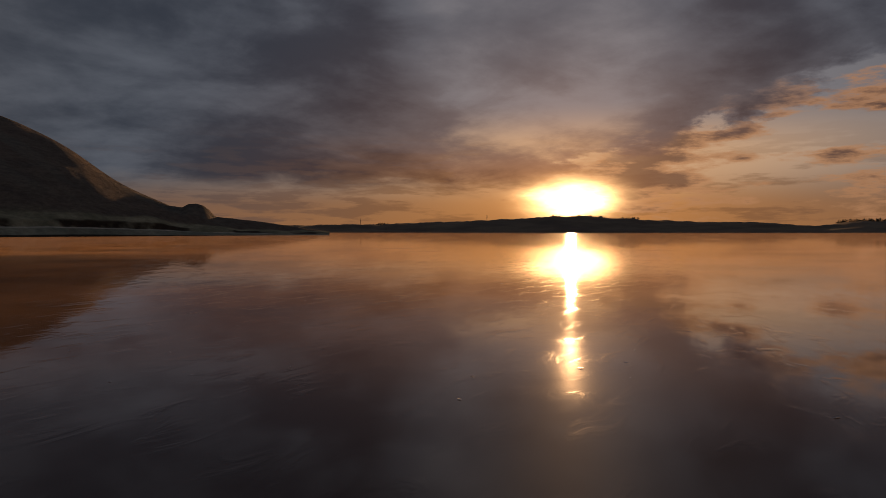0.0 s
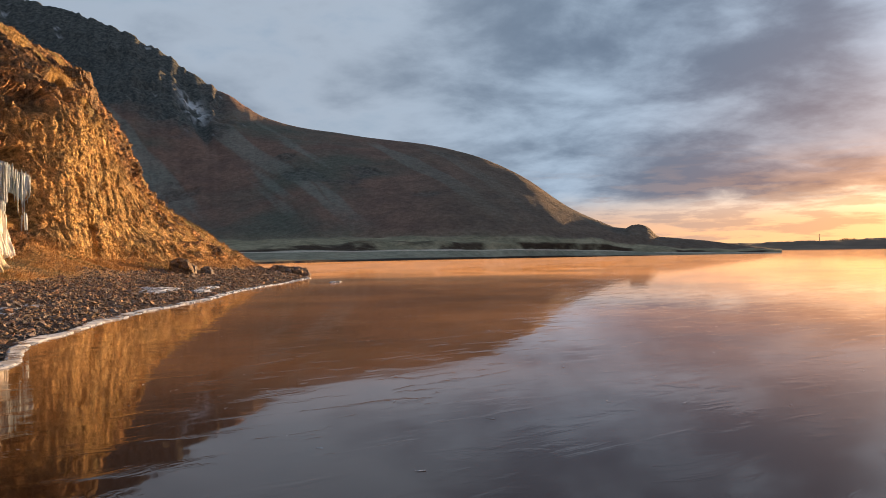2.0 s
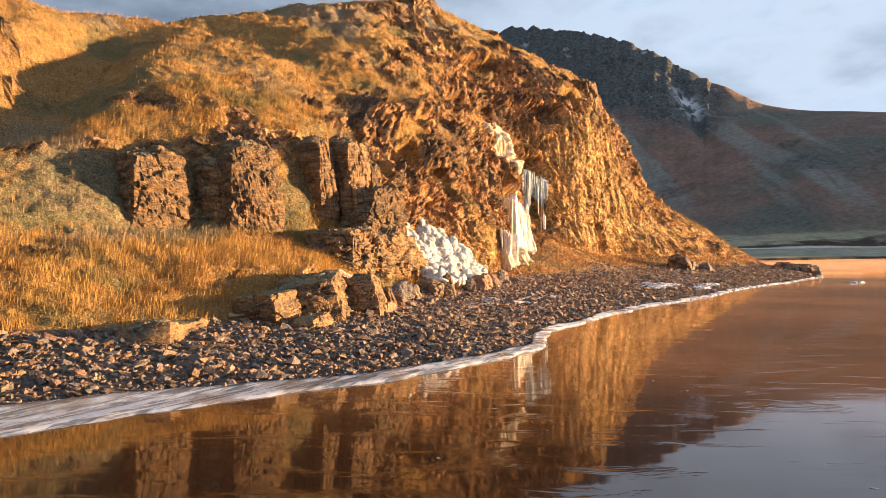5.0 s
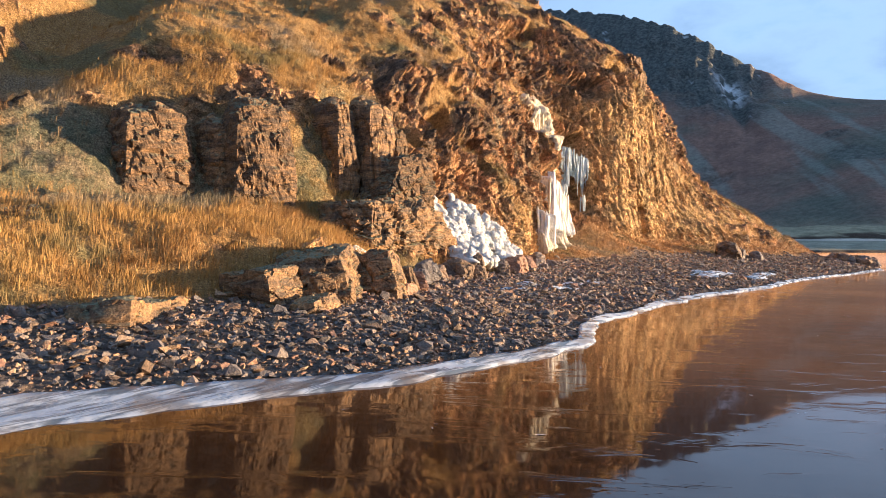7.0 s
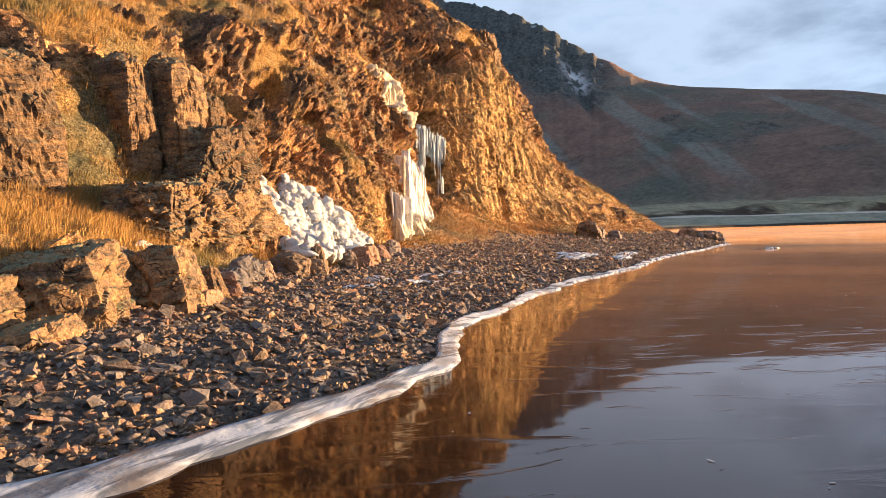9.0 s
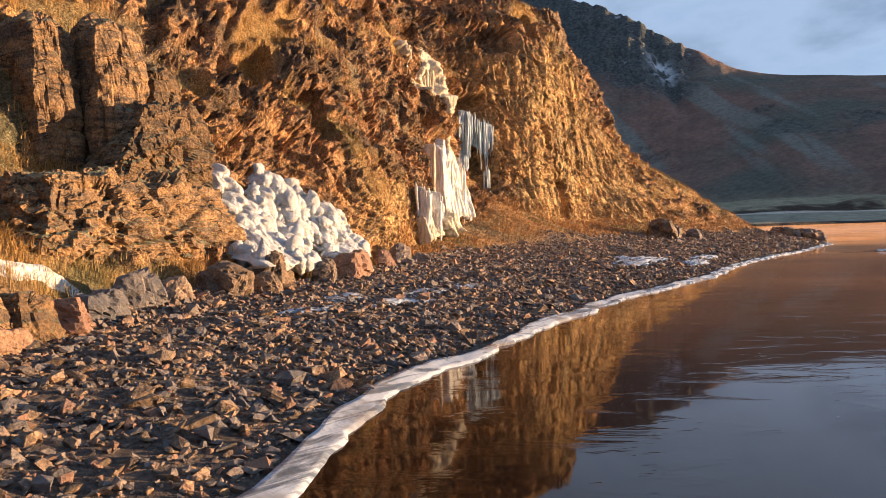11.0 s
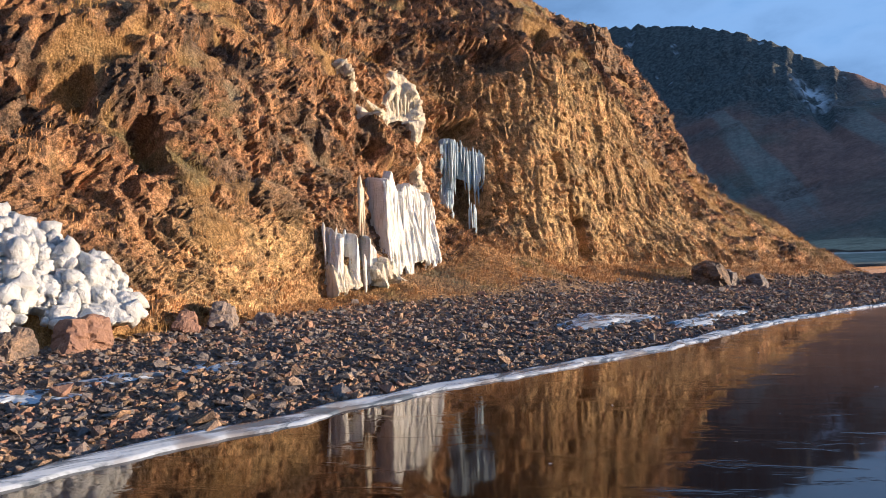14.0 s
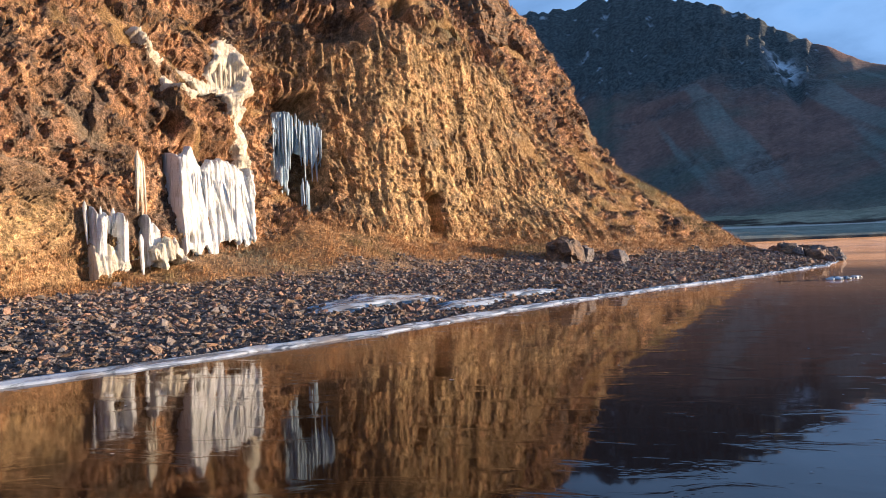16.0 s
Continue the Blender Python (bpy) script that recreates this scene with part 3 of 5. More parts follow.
section(60, 0.8, -7.4, 1.5, -8.9, 3.4, -11.7, 5.0, -14.0, 6.6, -16.4, 9.2, -17.9, 13, -19.5, 16, -21.5, 18.6, -23.9, 20, -80)
section(63, 0.6, -7.8, 1.1, -9.6, 2.8, -12.2, 4.4, -14.6, 5.8, -17.0, 8.2, -18.8, 11.8, -20.6, 14.8, -22.8, 17.4, -25.6, 19, -80)
section(66, 0.35, -7.8, 0.5, -9.5, 0.9, -12.4, 1.3, -15, 1.9, -18, 3.0, -20.5, 5.0, -23, 7, -26, 9, -31, 11, -80)
section(69, 0.1, -10.5, 0.0, -12.0, -0.2, -14, -0.2, -17, -0.2, -19, -0.1, -21, 0.2, -23, 0.6, -27, 1.0, -33, 2, -80)
section(80, -0.6, -14, -0.6, -16, -0.6, -18, -0.6, -20, -0.6, -22, -0.6, -24, -0.6, -28, -0.6, -33, -0.6, -40, -0.6, -80)
SEC_U = np.array([s[0] for s in SECTIONS])
SEC_P = np.array([s[1] for s in SECTIONS])


def profile_at(u):
    """The cross-sections at the given u: an array (len(u), 12, 2) of height and w, from under the water to the back."""
    u = np.atleast_1d(np.asarray(u, float))
    i = np.clip(np.searchsorted(SEC_U, u) - 1, 0, len(SEC_U) - 2)
    t = np.clip((u - SEC_U[i]) / (SEC_U[i + 1] - SEC_U[i]), 0, 1)[:, None, None]
    t = 0.5 * t + 0.5 * t * t * (3 - 2 * t)
    body = SEC_P[i] * (1 - t) + SEC_P[i + 1] * t
    sw = shore(u)
    under = np.stack([np.full(len(u), -0.5), sw + 2.5], -1)[:, None]
    edge = np.stack([np.full(len(u), 0.0), sw], -1)[:, None]
    return np.concatenate([under, edge, body], 1)


def face_w(u, z):
    """How far out the cliff stands at height z."""
    p = profile_at(u)[0]
    return float(np.interp(z, p[1:, 0], p[1:, 1]))


def at(u, w, z):
    x, y = world_xy(u, w)
    return Vector((x, y, z))


def build_hillside():
    us = np.concatenate([np.linspace(-60, -8, 40)[:-1], np.linspace(-8, 3, 45)[:-1], np.linspace(3, 50, 660)[:-1], np.linspace(50, 70, 150)[:-1], np.linspace(70, 80, 12)])
    knots = profile_at(us)
    rows = [8, 50, 22, 34, 36, 36, 36, 38, 42, 34, 10]
    zs, ws, seg = [], [], []
    for j, n in enumerate(rows):
        t = np.linspace(0, 1, n, endpoint=False)
        a, b = knots[:, j], knots[:, j + 1]
        zs.append(a[:, :1] + (b - a)[:, :1] * t)
        ws.append(a[:, 1:] + (b - a)[:, 1:] * t)
        seg.append(np.broadcast_to(j + t, (len(us), n)))
    z, w, s = (np.concatenate(some, 1) for some in (zs, ws, seg))
    # soften the joints of the profile
    for _ in range(4):
        z[:, 1:-1] = 0.5 * z[:, 1:-1] + 0.25 * (z[:, :-2] + z[:, 2:])
        w[:, 1:-1] = 0.5 * w[:, 1:-1] + 0.25 * (w[:, :-2] + w[:, 2:])
    u = np.broadcast_to(us[:, None], z.shape).copy()
    dz, dw = np.gradient(z, axis=1), np.gradient(w, axis=1)
    steep = np.abs(dz) / np.sqrt(dz ** 2 + dw ** 2 + 1e-9)
    lump = fbm(u * 0.35, w * 0.35, z * 0.35, 4, 5)
    patch = fbm(u * 1.1, w * 1.1, z * 1.1, 3, 9)
    rock = smooth(steep + (lump - 0.5) * 0.9 + (patch - 0.5) * 0.7, 0.60, 0.78) * smooth(s, 2.7, 3.2)
    beach = 1 - smooth(s + (patch - 0.5) * 0.8, 1.9, 2.5)
    beach = np.where((s > 2.2) & (s < 4) & (u > 24) & (u < 64), np.maximum(beach, 0), beach)
    rock *= 1 - beach
    moss = smooth(u, 4, 8) * (1 - smooth(u, 16.0, 18.5)) * smooth(s + (patch - 0.5) * 0.8, 5.2, 6.0) * (1 - smooth(s + (lump - 0.5) * 2.0, 7.3, 8.2))
    rock *= 1 - 0.85 * moss
    slant = (z + 0.5 * (u - 20)) * 0.42 + (fbm(u * 0.3, w * 0.3, z * 0.3, 3, 15) - 0.5) * 1.5
    step = slant - np.floor(slant)
    terraced = smooth(u, 17, 20) * (1 - smooth(u, 36, 39)) * smooth(z, 3.2, 4.6)
    terraced = np.maximum(terraced, 0.8 * smooth(u, 38, 41) * smooth(z, 9.5, 11.5) * (1 - smooth(u, 58, 61)))
    terraced *= smooth(fbm(u * 0.5, w * 0.5, z * 0.5, 3, 17), 0.35, 0.55)
    ledge = np.where(step < 0.78, step / 0.78 - 0.5, 0.5 - (step - 0.78) / 0.22)
    rock *= 1 - 0.9 * terraced * smooth(step, 0.74, 0.84) * smooth(patch, 0.35, 0.5)
    # relief
    column = smooth(u, 35, 40) * (1 - smooth(u, 49, 53))
    layer = 1 - smooth(u, 17, 24)
    hx = u * (1.0 + 0.5 * column)
    wall = np.exp(-((u - 25.2) / 2.9) ** 4) * (1 - smooth(z + (lump - 0.5) * 1.5, 2.6, 3.6))
    hz = z * (1.0 - 0.45 * column + 0.9 * layer + 1.6 * wall)
    bent_u, bent_z = (fbm(u * 0.8, w * 0.3, z * 0.8, 3, 13) - 0.5) * 0.9, (fbm(u * 0.8, w * 0.3, z * 0.8, 3, 14) - 0.5) * 0.9
    hx, hz = hx + bent_u, hz + bent_z
    blocky = 0.45 + 0.55 * smooth(fbm(u * 0.45, w * 0.45, z * 0.45, 3, 19), 0.42, 0.58)
    l1, _ = chunks(hx * 0.75, w * 0.25, hz * 0.75, 11, 1.2)
    l2, t2 = chunks(hx * 1.8, w * 0.5, hz * 1.8, 23, 1.4)
    l3, t3 = chunks(hx * 3.9, w * 1.0, hz * 3.9, 37, 1.6)
    l4, t4 = chunks(hx * 7.5, w * 2.0, hz * 7.5, 43, 1.6)
    calm = 1 - np.maximum(0.65 * column * (1 - smooth(z, 9.0, 11.5)), 0.85 * wall)
    fold = 1 - np.abs(2 * fbm(hx * 0.8, w * 0.5, hz * 0.6, 3, 45) - 1)
    out_rock = calm * (l1 * 0.36 * blocky + (fold - 0.75) * 0.5 + l2 * 0.22) + l3 * 0.12 * (0.4 + 0.6 * calm) + l4 * 0.065 + (fbm(u * 0.5, w * 0.5, z * 0.4, 3, 3) - 0.5) * 1.1 * calm
    out_rock = out_rock + (fbm(u * 4.0, w * 3.0, z * 4.0, 3, 47, 0.6) - 0.5) * 0.12
    tone = 0.3 * t2 + 0.4 * t3 + 0.3 * t4
    ribbed = np.abs(2 * fbm(u * 0.85 + z * 0.05, w * 0.1, z * 0.16, 4, 49, 0.6) - 1)
    out_rock = out_rock + np.maximum(column, 0.5 * wall) * ((ribbed - 0.25) * 0.40)
    tuft = fbm(u * 2.4, w * 2.4, z * 2.4, 3, 31)
    out_grass = (fbm(u * 0.55, w * 0.55, z * 0.55, 4, 41) - 0.5) * 0.6 + (tuft - 0.5) * 0.24
    stony = (fbm(u * 3, w * 3, z * 0, 3, 51) - 0.5) * 0.10
    push = (rock * out_rock + (1 - rock) * out_grass) * smooth(s, 2.0, 3.4) * (1 - beach) + stony * beach * smooth(s, 1.0, 1.5)
    for u0, u1, z0, z1, deep in ((35.5, 37.35, 3.3, 7.8, 1.3), (40.5, 41.0, 5.0, 6.7, 0.6), (41.5, 42.5, 1.9, 4.0, 0.8), (22.4, 23.3, 3.9, 5.7, 0.9), (18.1, 18.9, 2.4, 4.2, 0.8), (41.2, 41.6, 3.4, 5.0, 0.5),
                                 (33.0, 34.4, 9.6, 10.6, 0.7), (20.6, 22.0, 5.2, 6.6, 0.7), (37.4, 39.6, 9.6, 11.4, 0.9), (25.0, 26.2, 7.4, 8.6, 0.7), (44.5, 45.6, 10.6, 12, 0.7), (31.0, 33.7, 4.9, 7.1, -1.0), (55.2, 56.4, 12.5, 17, 1.5), (40.2, 42.8, 10.6, 12.9, 1.0), (34.4, 37.6, 12.6, 14.4, 0.9), (28.5, 30.5, 9.0, 10.6, 0.8)):
        frayed = (patch - 0.5) * 0.7
        push = push - deep * smooth(u + frayed, u0, u0 + 0.3) * (1 - smooth(u + frayed, u1 - 0.15, u1)) * smooth(z + frayed, z0, z0 + 0.6) * (1 - smooth(z + frayed, z1 - 0.4, z1)) * (s > 2.8)
    push = push + 0.55 * terraced * ledge * (1 - beach)
    nz, nw = np.abs(dw), dz
    norm = np.sqrt(nz ** 2 + nw ** 2) + 1e-9
    w2, z2 = w + push * nw / norm, z + push * nz / norm
    u2 = u + (fbm(u * 1.3, w, z * 1.3, 3, 61) - 0.5) * 0.25 * rock
    # a bench across the slope, turned away from the low sun, with a steeper bank behind it
    q = 0.665 * u + 0.747 * w + (lump - 0.5) * 1.2
    bench = np.where(q > -7.9, smooth(-q, 4.7, 8.1), 1 - smooth(-q, 7.9, 10.2))
    z2 = z2 - 1.45 * bench * smooth(w, -27, -22) * smooth(s, 7.6, 8.5) * smooth(u, 3, 7) * (1 - smooth(u, 17.5, 20))
    x, y = world_xy(u2, w2)
    me = mesh_from("hillside", np.stack([x, y, z2], -1).reshape(-1, 3), grid_faces(*z.shape)[:, ::-1], M_GROUND, flat=True)
    attribute(me, "rock", rock)
    attribute(me, "beach", beach)
    attribute(me, "tone", tone)
    attribute(me, "moss", moss)
    attribute(me, "talus", smooth(u, 20, 26) * (1 - smooth(s, 3.3, 4.2)))
    attribute(me, "tuff", np.maximum(column * (1 - smooth(z + (lump - 0.5) * 5, 9.5, 12.0)), wall))
    ob = new("ground", me)
    tagged(ob, "rocky cliff with dry golden grass above a stony beach", "ground", kind="structure")
    return ob, (u2, w2, z2, rock, beach, s, moss)


hillside, FIELD = build_hillside()
hillside.data.flip_normals()


# ---- lake ----
def build_lake():
    ang = np.linspace(0, 2 * math.pi, 97)[:-1]
    radii = np.array([0.0, 5, 15, 40, 100, 300, 900, 2000, 3000, 4200])
    verts = [(3 + r * math.cos(a), 5 + r * math.sin(a), 0.0) for r in radii[1:] for a in ang]
    n = len(ang)
    faces = []
    for i in range(len(radii) - 2):
        for j in range(n):
            faces.append((i * n + j, (i + 1) * n + j, (i + 1) * n + (j + 1) % n, i * n + (j + 1) % n))
    centre = len(verts)
    verts.append((3, 5, 0.0))
    for j in range(0, n, 2):
        faces.append((centre, j, (j + 1) % n, (j + 2) % n))
    me = mesh_from("lake", verts, faces, M_LAKE)
    tagged(new("lake", me), "smooth dark frozen lake mirroring cliff and sky", "lake", kind="structure")


build_lake()

# ---- mountain and far shore ----
CENTRE = (3.0, -3.0)
SKY_AZ = [-60, -30, -10, 0.5, 3.4, 10, 12.6, 15.5, 17.5, 19.5, 21.1, 24.3, 27.5, 34, 37.4, 40.8, 44.6, 48, 48.9, 49.3, 49.9, 50.4, 50.8, 51.3, 55, 59.7]
SKY_EL = [10, 15, 17, 17.6, 18.1, 16.5, 15.5, 13.4, 12.6, 11.2, 10.6, 10, 9.6, 8.8, 7.85, 6.3, 3.5, 1.95, 1.85, 2.1, 2.15, 2.0, 1.7, 1.15, 0.75, 0.05]
FLAT_AZ = [-60, 0, 15, 21, 31, 38, 43, 48.5, 55, 60]
FLAT_R = [120, 150, 180, 195, 250, 290, 310, 330, 348, 366]


def build_mountain():
    az = np.linspace(-60, 60, 640)
    el = np.interp(az, SKY_AZ, SKY_EL) + (fbm(az * 0.9, az * 0, az * 0, 4, 71) - 0.5) * 0.35 * np.interp(az, [20, 45], [1, 0.25])
    soft = np.convolve(np.pad(el, 12, mode="edge"), np.hanning(27)[1:-1] / np.hanning(27)[1:-1].sum(), mode="valid")
    el = np.where(az < 47.2, soft, el)
    el = el + (fbm(az * 2.2, az * 0, az * 0, 4, 74) - 0.5) * 0.75 * np.interp(az, [-60, 14, 22], [1, 1, 0])
    shore_r = np.interp(az, FLAT_AZ, FLAT_R) + (fbm(az * 0.4, az * 0, az * 0, 3, 72) - 0.5) * 16
    foot_r = np.interp(az, [-60, 0, 10, 24, 34, 39, 44, 48, 60], [440, 440, 380, 334, 318, 320, 334, 348, 385])
    ridge_r = np.interp(az, [-60, 0, 10, 24, 34, 39, 44, 48, 52, 55, 60], [768, 768, 663, 575, 525, 485, 415, 378, 380, 386, 396])
    foot_r = np.maximum(foot_r, shore_r + 16)
    top = ridge_r * np.tan(np.radians(el)) + 1.7
    s = np.concatenate([np.linspace(0, 1, 46, endpoint=False), 1 + np.linspace(0, 1, 150, endpoint=False), 2 + np.linspace(0, 1, 12)])
    A, S = np.meshgrid(az, s, indexing="ij")
    r = np.where(S < 1, shore_r[:, None] + (foot_r - shore_r)[:, None] * S,
                 np.where(S < 2, foot_r[:, None] + (ridge_r - foot_r)[:, None] * (S - 1), ridge_r[:, None] + 500 * (S - 2)))
    t = np.clip(S - 1, 0, 1)
    foot_z = np.interp(az, [-60, 40, 47, 51, 60], [10.2, 10.2, 7.5, 4.2, 1.4])[:, None]
    base_z = foot_z + 0 * S
    high = smooth(24 - A, 0, 12)
    shape = (1 - high) * (0.75 * t + 0.25 * np.sin(t * math.pi / 2)) + high * (0.40 * t + 0.60 * t ** 1.5)
    plain = -0.3 + foot_z * (0.09 * smooth(S, 0.0, 0.03) + 0.20 * smooth(S, 0.02, 0.36) + 0.25 * smooth(S, 0.40, 0.60) + 0.46 * np.clip(S, 0, 1) ** 2) + 0.3 * S
    z = np.where(S < 1, plain, base_z + (top[:, None] - base_z) * shape)
    z = np.where(S > 2, top[:, None] - 60 * (S - 2), z)
    x, y = CENTRE[0] + r * np.sin(np.radians(A)), CENTRE[1] + r * np.cos(np.radians(A))
    rise = smooth(S, 1.02, 1.25) * (1 - smooth(S, 1.82, 2.0))
    crag = smooth(t + (fbm(x / 60, y / 60, z / 60, 4, 81) - 0.5) * 0.5, 0.45, 0.60) * smooth(18 - A + (fbm(x / 40, y / 40, z / 40, 3, 82) - 0.5) * 6, 0, 3)
    crag = np.maximum(crag, 0.5 * smooth(fbm(x / 35, y / 35, z / 18, 4, 83), 0.66, 0.74) * rise)
    relief = (fbm(x / 120, y / 120, z / 120, 5, 84) - 0.5) * 13 + (fbm(A * 0.25 + t * 0.6, t * 1.5, t * 0, 3, 85) - 0.5) * 7
    lev, border = blocks(x / 22, y / 22, z / 30, 86)
    relief = relief + crag * ((lev - 0.5) * 6 + (fbm(x / 12, y / 12, z / 26, 4, 93) - 0.5) * 8 - 2 * (1 - smooth(border, 0, 0.15)))
    # the ravine below the snow patch
    ravine = np.exp(-((A - 15.0 + (t - 0.80) * 5) / 0.8) ** 2) * smooth(t, 0.40, 0.66) * (1 - smooth(t, 0.90, 1.0))
    z = z + (relief * rise - 7 * ravine * rise) * np.clip(top[:, None] / 150, 0.10, 1)
    hummock = (fbm(x / 14, y / 14, z * 0, 4, 87) - 0.45) * 3.2 * smooth(S, 0.36, 0.55) * (1 - smooth(S, 0.95, 1.2))
    z = z + np.maximum(hummock, -1.2)
    streak = 0.7 * smooth(fbm(A * 0.42 + t * 5.5, t * 1.6, t * 0, 5, 88), 0.53, 0.64) * rise * (1 - crag)
    snow = ravine * smooth(fbm(x / 3.5, y / 3.5, z / 14, 4, 89), 0.43, 0.49) * smooth(t, 0.72, 0.76) * (1 - smooth(t, 0.84, 0.88))
    snow = np.maximum(snow, crag * smooth(fbm(x / 9, y / 9, z / 9, 4, 90), 0.73, 0.78) * smooth(t, 0.5, 0.7) * 0.55)
    me = mesh_from("mountain", np.stack([x, y, z], -1).reshape(-1, 3), grid_faces(*x.shape)[:, ::-1], M_MOUNTAIN)
    heath = smooth(A + (fbm(x / 70, y / 70, z / 70, 3, 95) - 0.5) * 10, 28, 40)
    for key, v in (("inland", np.clip(S, 0, 1)), ("heath", heath), ("crag", crag), ("streak", streak), ("snow", snow), ("flat", 1 - smooth(S, 0.9, 1.06))):
        attribute(me, key, v)
    me.flip_normals()
    tagged(new("mountain", me), "long bare mountain with reddish scree and dark crags behind the lake", "mountain", kind="structure")


build_mountain()

HILL_AZ = [52, 59.7, 64.7, 73, 77.5, 80.2, 88.5, 92, 97, 98.8, 101, 105, 120, 180, 240, 270, 296]
HILL_EL = [0.6, 0.55, 0.66, 0.98, 1.24, 1.25, 0.8, 0.78, 0.42, 0.7, 0.75, 0.55, 0.6, 1.2, 2.5, 4.0, 6.0]


def build_far_hills():
    az = np.linspace(52, 296, 1400)
    el = np.interp(az, HILL_AZ, HILL_EL) + (fbm(az * 1.5, az * 0, az * 0, 5, 91) - 0.5) * 0.16
    s = np.linspace(0, 1, 14)
    A, S = np.meshgrid(az, s, indexing="ij")
    r = 1500 + 500 * S
    z = -0.5 + (2000 * np.tan(np.radians(el)) + 1.7)[:, None] * smooth(S, -0.05, 1.0)
    x, y = CENTRE[0] + r * np.sin(np.radians(A)), CENTRE[1] + r * np.cos(np.radians(A))
    z = z + (fbm(x / 80, y / 80, z * 0, 4, 92) - 0.5) * 10 * smooth(S, 0.05, 0.3) * (1 - smooth(S, 0.7, 1))
    me = mesh_from("far_hills", np.stack([x, y, z], -1).reshape(-1, 3), grid_faces(*x.shape), M_FAR)
    tagged(new("backdrop", me), "low dark hills along the far shore at sunset", "hills", kind="structure")


build_far_hills()


# ---- finding places on the finished ground ----
GU, GW, GZ, GROCK, GBEACH, GS, GMOSS = FIELD
FACE = GS > 2.4
ORDER = np.argsort(GU[FACE])
FU, FW, FZ = GU[FACE][ORDER], GW[FACE][ORDER], GZ[FACE][ORDER]


def face_out(u, z, reach=0.22, rank=80):
    """How far the finished cliff stands out round (u, z)."""
    lo, hi = np.searchsorted(FU, (u - reach, u + reach))
    some = slice(lo, hi)
    some = np.arange(lo, hi)[np.abs(FZ[some] - z) < reach]
    return float(np.percentile(FW[some], rank)) if some.size else face_w(u, z)


def floor_z(u, w):
    """Height of the finished ground at (u, w)."""
    d = (GU - u) ** 2 + (GW - w) ** 2
    return float(GZ.flat[np.argmin(d)])


def scatter(count, weight, rng):
    """Random points of the ground sheet, by a weight per vertex: arrays of place."""
    area = np.gradient(GU, axis=0) * np.hypot(np.gradient(GW, axis=1), np.gradient(GZ, axis=1))
    p = (np.abs(area) * weight).ravel()
    pick = rng.choice(p.size, count, p=p / p.sum())
    i, j = np.unravel_index(pick, GU.shape)
    i2, j2 = np.minimum(i + 1, GU.shape[0] - 1), np.minimum(j + 1, GU.shape[1] - 1)
    a, b = rng.random(count), rng.random(count)
    mix = lambda f: f[i, j] * (1 - a) * (1 - b) + f[i2, j] * a * (1 - b) + f[i, j2] * (1 - a) * b + f[i2, j2] * a * b
    u, w, z = mix(GU), mix(GW), mix(GZ)
    x, y = world_xy(u, w)
    return np.stack([x, y, z], -1), u, w


# ---- rocks ----
def hull_mesh(name, seed, points=12, squash=(1, 0.8, 0.6), mat=None):
    """An angular stone: the hull of a few points, about one metre across."""
    rng = random.Random(seed)
    bm = bmesh.new()
    for _ in range(points):
        v = Vector((rng.gauss(0, 1), rng.gauss(0, 1), rng.gauss(0, 1))).normalized() * rng.uniform(0.42, 0.56)
        bm.verts.new((v.x * squash[0], v.y * squash[1], v.z * squash[2]))
    bmesh.ops.convex_hull(bm, input=bm.verts)
    bmesh.ops.delete(bm, geom=[v for v in bm.verts if not v.link_faces], context="VERTS")
    bmesh.ops.triangulate(bm, faces=bm.faces)
    me = bpy.data.meshes.new(name)
    bm.to_mesh(me)
    bm.free()
    me.materials.append(mat or M_STONE)
    return me


